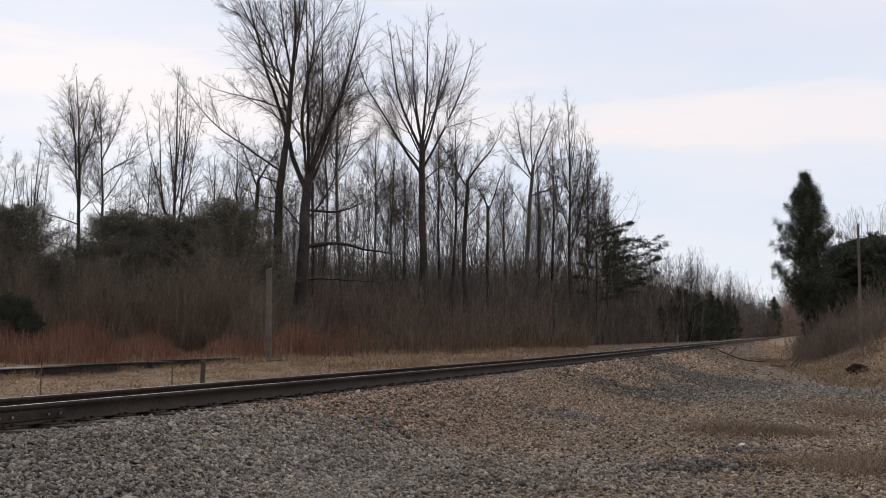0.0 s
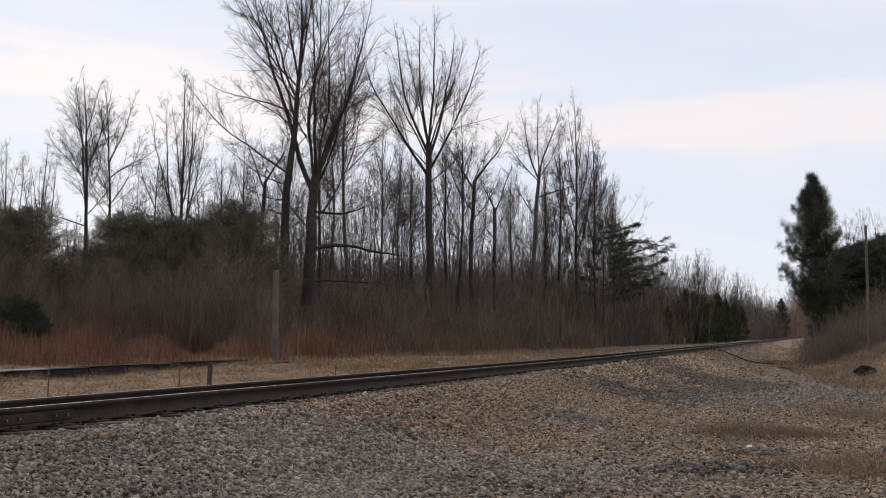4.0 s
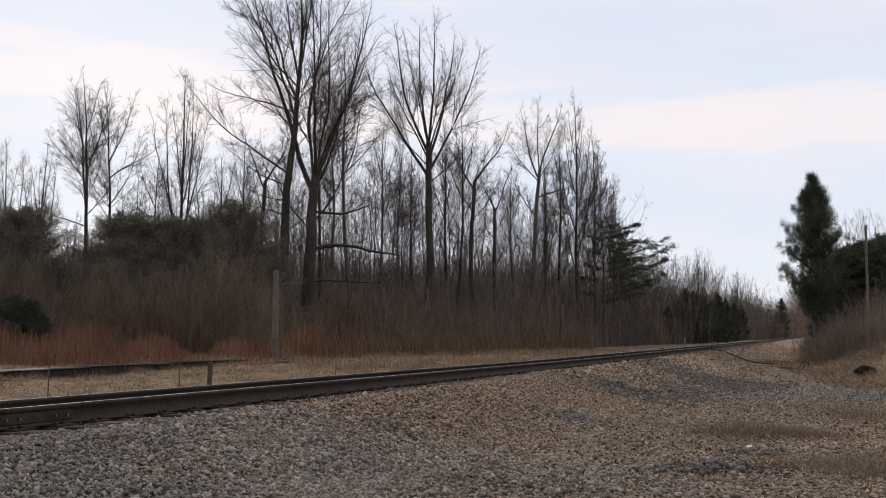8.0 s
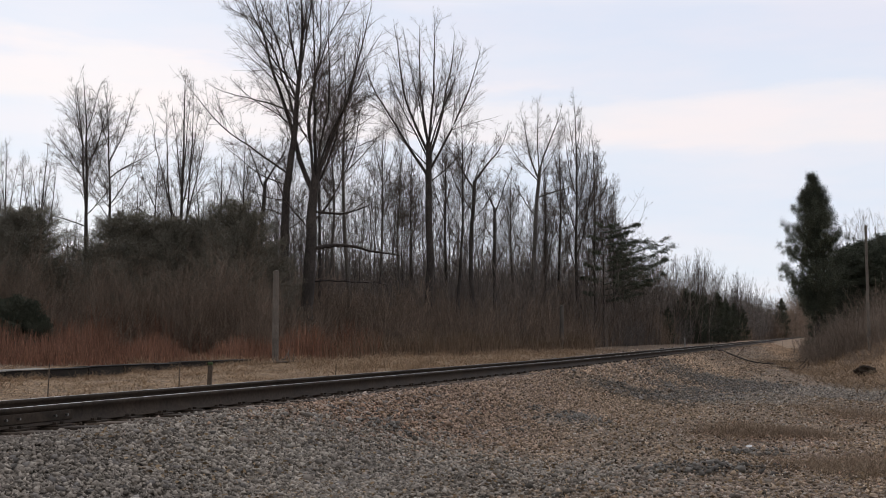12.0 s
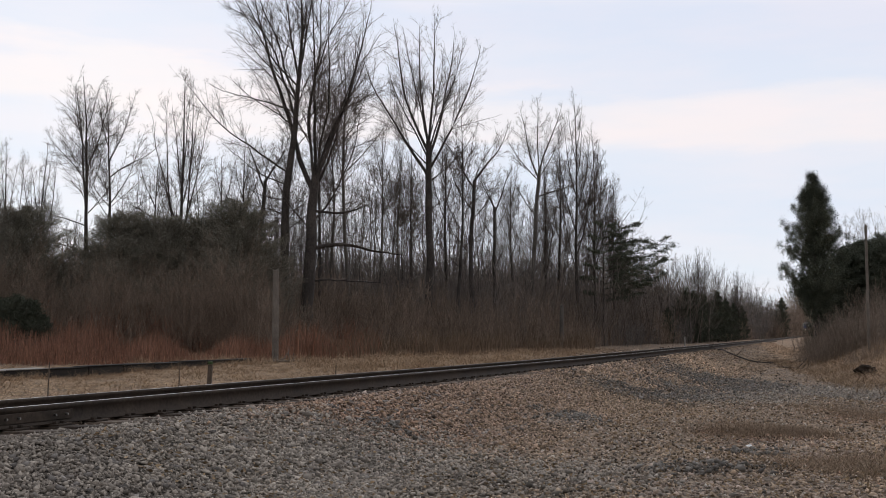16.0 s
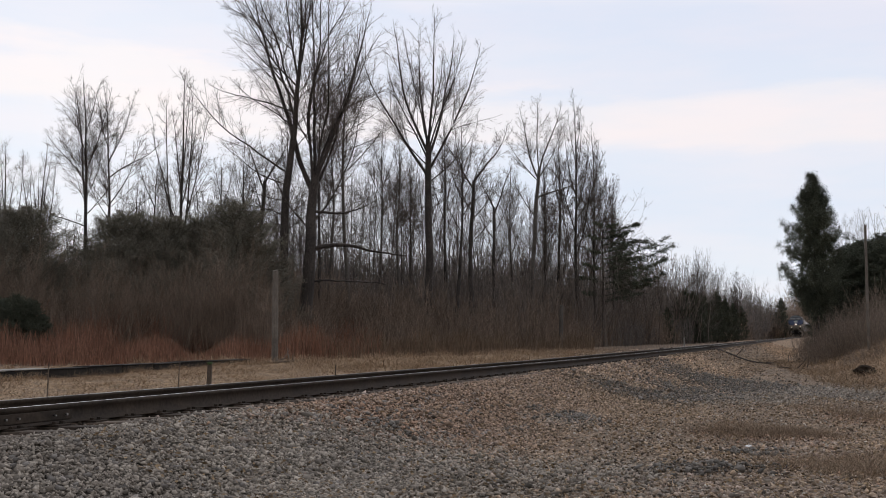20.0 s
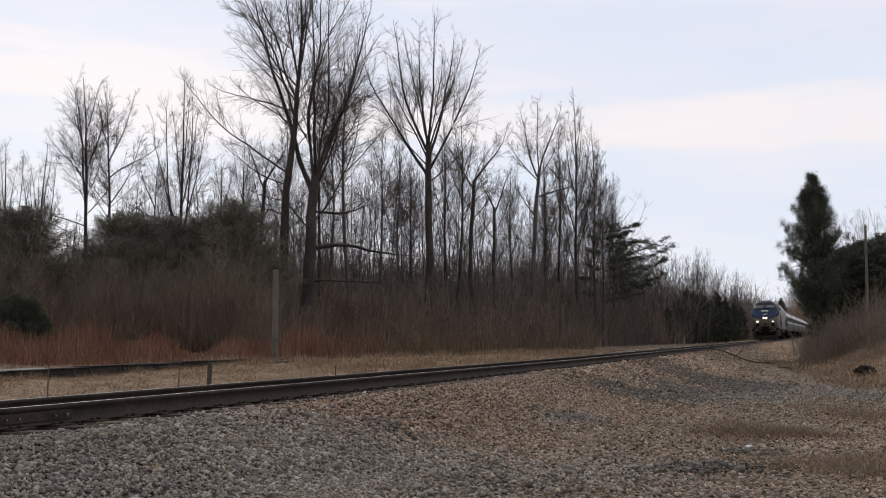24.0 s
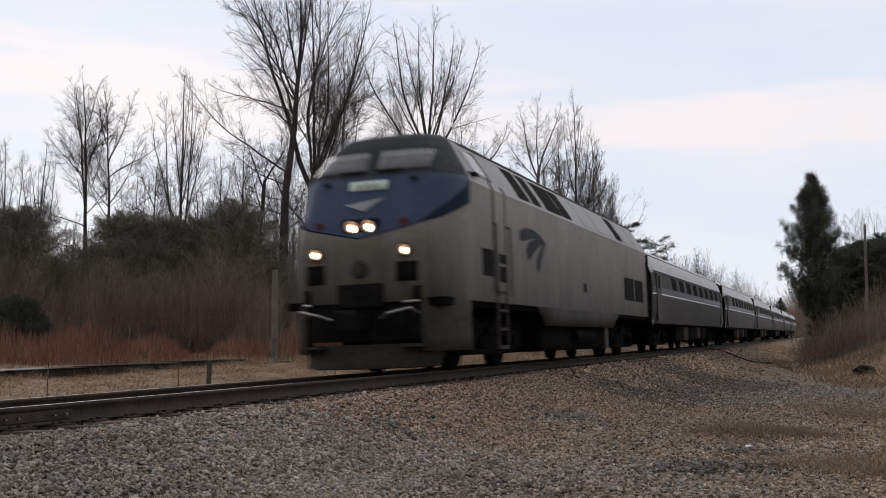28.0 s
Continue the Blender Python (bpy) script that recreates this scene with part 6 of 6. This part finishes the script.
def build_train():
    first = coach()
    out = [(locomotive(), 0.0), (first, 21.0)]
    for k in range(1, 6):
        out.append((copy_thing(first, Matrix()), 21.0 + 26.0 * k))
    return out


TRAIN = build_train()


# ---------- pieces of the track and the stones ----------
def tie_mesh(rng):
    bm = boxed(-1.3, 1.3, -0.115, 0.115, -0.18, 0.0, 0.012)
    me = bpy.data.meshes.new("tie")
    bm.to_mesh(me)
    bm.free()
    me.materials.append(TIE_WOOD)
    return me


def tie_up():
    rng = random.Random(7)
    tie = tie_mesh(rng)
    pl = bpy.data.meshes.new("tie_plate")
    bm = boxed(-0.17, 0.17, -0.095, 0.095, 0.0, 0.016, 0.004)
    for sx in (-1, 1):
        for sy in (-1, 1):
            box(bm, sx * 0.10 - 0.02, sx * 0.10 + 0.02, sy * 0.05 - 0.014, sy * 0.05 + 0.014, 0.014, 0.04)
    bm.to_mesh(pl)
    bm.free()
    pl.materials.append(RUST_STEEL)
    y = -3.0
    while y < 125:
        z = -0.196
        for name, me, u, dz in (("tie", tie, rng.uniform(-0.06, 0.06), 0.0), ("tie_plate", pl, 0.7525, 0.002), ("tie_plate", pl, -0.7525, 0.002)):
            if name == "tie_plate" and y > 45:
                continue
            o = new(name, me)
            o.parent = railway
            p = track(y, u, z + dz)
            o.matrix_basis = pose(*p, 0, -math.degrees(LEAN), rng.uniform(-1.5, 1.5) if name == "tie" else 0)
        y += 0.54 + rng.uniform(-0.03, 0.03)


tie_up()


def rail_joint(y0, y1, bolts):
    """A bar bolted to the web where two rails meet."""
    bar = part("joint_bar", boxed(-0.008, 0.012, -(y1 - y0) / 2, (y1 - y0) / 2, -0.145, -0.056, 0.004), RUST_STEEL, railway, "rusty bar bolted over a rail joint")
    bar.matrix_basis = pose(*track((y0 + y1) / 2, 0.774), 0, -math.degrees(LEAN), 0)
    for y in bolts:
        b = part("bolt", cyl(bmesh.new(), (0.01, y - (y0 + y1) / 2, -0.1), (0.04, y - (y0 + y1) / 2, -0.1), 0.011, 6), BRIGHT_STEEL, bar, "bright bolt end")


rail_joint(7.58, 8.58, (7.69, 7.85, 8.32, 8.48))
OCTA_V = np.array(((1, 0, 0), (-1, 0, 0), (0, 1, 0), (0, -1, 0), (0, 0, 1), (0, 0, -1)), float)
OCTA_F = np.array(((0, 2, 4), (2, 1, 4), (1, 3, 4), (3, 0, 4), (2, 0, 5), (1, 2, 5), (3, 1, 5), (0, 3, 5)))
CUBE_V = np.array([(a, b, c) for a in (-1, 1) for b in (-1, 1) for c in (-1, 1)], float) * 0.72
CUBE_F = np.array(((0, 1, 3), (0, 3, 2), (4, 6, 7), (4, 7, 5), (0, 4, 5), (0, 5, 1), (2, 3, 7), (2, 7, 6), (0, 2, 6), (0, 6, 4), (1, 5, 7), (1, 7, 3)))


def stones(rng, x, y, size, mat, name, label, lift=0.0):
    """Angular broken stones lying on the ground, joined; each takes the hue of the earth round it."""
    n = len(x)
    base = OCTA_V[None] * rng.uniform(0.6, 1.3, (n, 6, 1)) + rng.normal(0, 0.25, (n, 6, 3))
    base = base * np.array((1.1, 0.85, 0.62)) * (size * rng.lognormal(0, 0.3, n))[:, None, None]
    # most lie flat, some are tipped up on an edge
    yaw, tip, way = rng.uniform(0, 6.283, n), rng.normal(0, 0.3, n), rng.uniform(0, 6.283, n)
    q = np.stack((np.cos(yaw / 2) * np.cos(tip), np.cos(way) * np.sin(tip), np.sin(way) * np.sin(tip), np.sin(yaw / 2) * np.cos(tip)), -1)
    w, a, b, c = unit(q).T
    M = np.stack((1 - 2 * (b * b + c * c), 2 * (a * b - c * w), 2 * (a * c + b * w), 2 * (a * b + c * w), 1 - 2 * (a * a + c * c), 2 * (b * c - a * w),
                  2 * (a * c - b * w), 2 * (b * c + a * w), 1 - 2 * (a * a + b * b)), -1).reshape(n, 3, 3)
    V = np.einsum("nij,nkj->nki", M, base)
    P = np.stack((x, y, ground_z(x, y) + lift + size * rng.uniform(-0.15, 0.9, n)), -1)
    V = (V + P[:, None]).reshape(-1, 3)
    F = (np.arange(n)[:, None, None] * 6 + OCTA_F[None]).reshape(-1, 3)
    me = mesh_np(name, V, F, mat)
    if mat is STONE_YARD:
        hue = me.color_attributes.new("earth", "FLOAT_COLOR", "POINT")
        hue.data.foreach_set("color", np.repeat(np.c_[earth_colour(x + rng.normal(0, 0.3, n), y + rng.normal(0, 0.8, n)) * 1.3, np.ones(n)], 6, 0).astype(np.float32).ravel())
    return tagged(new(name, me), label, "stones", kind="stuff")


def streaks(rng, n, spots):
    """Places scattered in soft patches (bearing, depth, half sizes), each patch by its area."""
    a = np.array(spots)
    p = a[:, 2] * a[:, 3]
    k = rng.choice(len(a), n, p=p / p.sum())
    depth = a[k, 1] + rng.normal(0, 0.75, n) * a[k, 3]
    side = off(a[k, 0]) * a[k, 1] + rng.normal(0, 0.75, n) * a[k, 2]
    return spot(side / depth, depth)


def ballast():
    rng = np.random.default_rng(61)
    x, y = field(rng, 57000, 1.28, 3.9, 5.5, 24, 1.3)
    grey = y + 0.9 * np.sin(x * 1.7) + rng.normal(0, 1.0, len(y)) < 11.3
    stones(rng, x[grey], y[grey], 0.021, STONE, "ballast", "grey broken ballast stones on the shoulder")
    stones(rng, x[~grey], y[~grey], 0.021, STONE_YARD, "rusty_ballast", "rust-brown ballast stones on the shoulder")
    x, y = field(rng, 11000, 0.9, 4.6, 24, 110, 1.5)
    stones(rng, x, y, 0.036, STONE_YARD, "far_ballast", "brownish ballast stones along the line")
    x, y = field(rng, 6000, -2.9, -0.95, 8, 40, 1.2)
    stones(rng, x, y, 0.03, STONE_BROWN, "far_side_ballast", "brownish ballast stones on the far shoulder")
    x, y = field(rng, 3600, 0.85, 1.7, 5.5, 40, 1.2)
    stones(rng, x, y, 0.014, STONE_BROWN, "tie_end_ballast", "rust-brown stones round the tie ends", -0.004)
    x, y = field(rng, 4000, -0.65, 0.65, 6, 40, 1.2)
    stones(rng, x, y, 0.03, STONE_BROWN, "crib_ballast", "brownish ballast stones between the ties")
    x, y = field(rng, 42000, 3.0, 11.0, 7.5, 34, 1.4)
    stones(rng, x, y, 0.02, STONE_YARD, "yard_gravel", "mixed brown and pale gravel of the yard")
    x, y = field(rng, 9000, 3.0, 12.0, 26, 100, 1.5)
    stones(rng, x, y, 0.03, STONE_YARD, "far_gravel", "brown gravel and clods towards the bank")
    x, y = field(rng, 7500, 1.8, 10.0, 7.5, 34, 1.5)
    stones(rng, x, y, 0.016, STONE_PALE, "pale_gravel", "scattered pale stones")
    # pale wood chips and grit in streaks
    x, y = streaks(rng, 9000, ((640, 15, 2.2, 2.6), (480, 12, 0.7, 0.8), (930, 22, 1.4, 3.6), (1030, 34, 1.5, 7.0), (1400, 15, 0.8, 0.5), (1480, 13.8, 0.6, 0.4), (1180, 11, 1.0, 0.7), (1330, 10.4, 0.8, 0.5)))
    stones(rng, x, y, 0.024, CHIP, "wood_chips", "pale pinkish wood chips and grit")
    # coarse grey stones, some darkened by damp
    x, y = streaks(rng, 9000, ((720, 10.8, 1.8, 1.2), (1050, 11.5, 0.7, 1.2), (1480, 28.5, 1.8, 2.2), (1290, 26, 1.1, 1.6), (1000, 17.5, 0.4, 0.8)))
    stones(rng, x, y, 0.026, STONE, "coarse_stones", "coarse grey stones spread in the yard")
    x, y = streaks(rng, 5200, ((1150, 25.5, 1.1, 1.0), (1270, 34.0, 1.1, 3.2), (1210, 29, 0.8, 1.5), (1230, 12.0, 0.5, 0.4), (1320, 14.4, 0.35, 0.35), (690, 13.4, 0.3, 0.25), (1010, 18, 0.4, 0.7)))
    stones(rng, x, y, 0.028, STONE_DARK, "damp_stones", "dark damp stones in loose heaps", 0.025)
    # a heap of rubble on the far side of the line
    n = 1300
    y = rng.normal(62, 8, n)
    d = rng.normal(0, 0.6, n)
    x = TRACK_X - BEND_V(y) - 3.6 + d
    stones(rng, x, y, 0.06, STONE_BROWN, "rubble", "low heap of pale rubble beyond the rails", (0.22 + 0.1 * np.sin(y * 1.3)) * np.exp(-(d / 0.55) ** 2) * rng.uniform(0.5, 1, n))
    # dead leaves
    n = 9000
    x, y = field(rng, n, 1.5, 10, 7.5, 34, 1.4)
    P = np.stack((x, y, ground_z(x, y) + 0.03), -1)
    V, F = sprays(rng, P, 0.042, 0.25)
    tagged(new("dead_leaves", mesh_np("dead_leaves", V, F, LEAF)), "brown dead leaves scattered over the gravel", "leaves", kind="stuff")
    # the largest stones by the rail, one by one
    bed = thing("ballast_bed", Matrix(), "large loose ballast stones beside the rail", "stones", kind="structure")
    shapes = []
    for k in range(6):
        v = CUBE_V * rng.uniform(0.6, 1.25, (8, 3)) * np.array((0.042, 0.032, 0.022))
        shapes.append(mesh_np("stone", v, CUBE_F, STONE_ONE))
    x, y = field(rng, 290, 1.5, 3.4, 6.2, 17, 1.2)
    z = ground_z(x, y)
    for i in range(290):
        o = new("stone", shapes[i % 6])
        o.parent = bed
        o.matrix_basis = pose(x[i], y[i], z[i] + 0.014, rng.normal(0, 22), rng.normal(0, 22), rng.uniform(0, 360))


STONE_YARD = material("yard_stone", (0.16, 0.145, 0.125), 0.9, var=0.2, scale=0.3, fine=30, bump=0.3, tint=(0.30, 0.27, 0.23), attr="earth", island=True, spread=(0.2, 2.1))
STONE_BROWN = material("brown_stone", (0.225, 0.168, 0.125), 0.9, var=0.2, scale=0.3, fine=30, bump=0.3, tint=(0.42, 0.325, 0.245), island=True, spread=(0.25, 1.8))
STONE_DARK = material("damp_stone", (0.118, 0.104, 0.088), 0.85, var=0.2, scale=0.5, fine=30, bump=0.3, tint=(0.24, 0.225, 0.20), island=True)
CHIP = material("wood_chip", (0.33, 0.255, 0.20), 0.9, var=0.2, scale=1, fine=30, bump=0.2, tint=(0.50, 0.41, 0.34), island=True, spread=(0.5, 1.35))
STONE_PALE = material("pale_stone", (0.40, 0.36, 0.31), 0.85, var=0.2, scale=1, fine=30, bump=0.2, tint=(0.58, 0.54, 0.48), island=True)
STONE_ONE = material("loose_stone", (0.17, 0.152, 0.13), 0.9, var=0.2, scale=0.5, fine=30, bump=0.3, tint=(0.25, 0.23, 0.21), rnd=True)
LEAF = material("dead_leaf", (0.20, 0.135, 0.075), 0.9, var=0.2, scale=2, fine=20, bump=0, tint=(0.36, 0.265, 0.16), island=True)
ballast()


# ---------- what moves ----------
def on_track(y):
    """The pose of a vehicle whose front stands at y."""
    return pose(*track(y), 0.155 if y > 20 else 0.03, -math.degrees(LEAN), math.degrees(math.atan(slope(y + 10))))


def motions():
    # the train comes at an even pace; rows lie closer together where the line bends
    for vehicle, back in TRAIN:
        rows = []
        for i in range(57):
            t = i * 0.5
            rows.append((t, on_track(NOSE_END + back + SPEED * (28 - t))))
        walk(vehicle, rows)
    # the wheels turn as the train rolls
    for w in WHEELS:
        base = w.location.copy()
        walk(w, [(i / FPS, pose(*base, -80 * i)) for i in range(28 * FPS + 1)])
    # the cedar's crown sways a little in the wind
    sway = (0, 0, 1, 1, 2, -3, 1, 1, 2, -1, 1, 3, 0, 2, 1, 4, 2, 3, 5, -1, 4, 3, 1, 3, 4, 2, 2, 5, 1, 0, 2, 2, -3, 2, 1, 0, 2, 3, 1, 0, 1, 2, 2, 1, 0, 0, -1, 1, 0, 2, 1, 2, 2, 1, -1, 0, 0)
    for crown in CEDAR_CROWN:
        walk(crown, [(i * 0.5, pose(0, 0, 0, 0.03 * sway[(i * 7) % 57], 0.09 * sway[i], 0)) for i in range(57)])


motions()
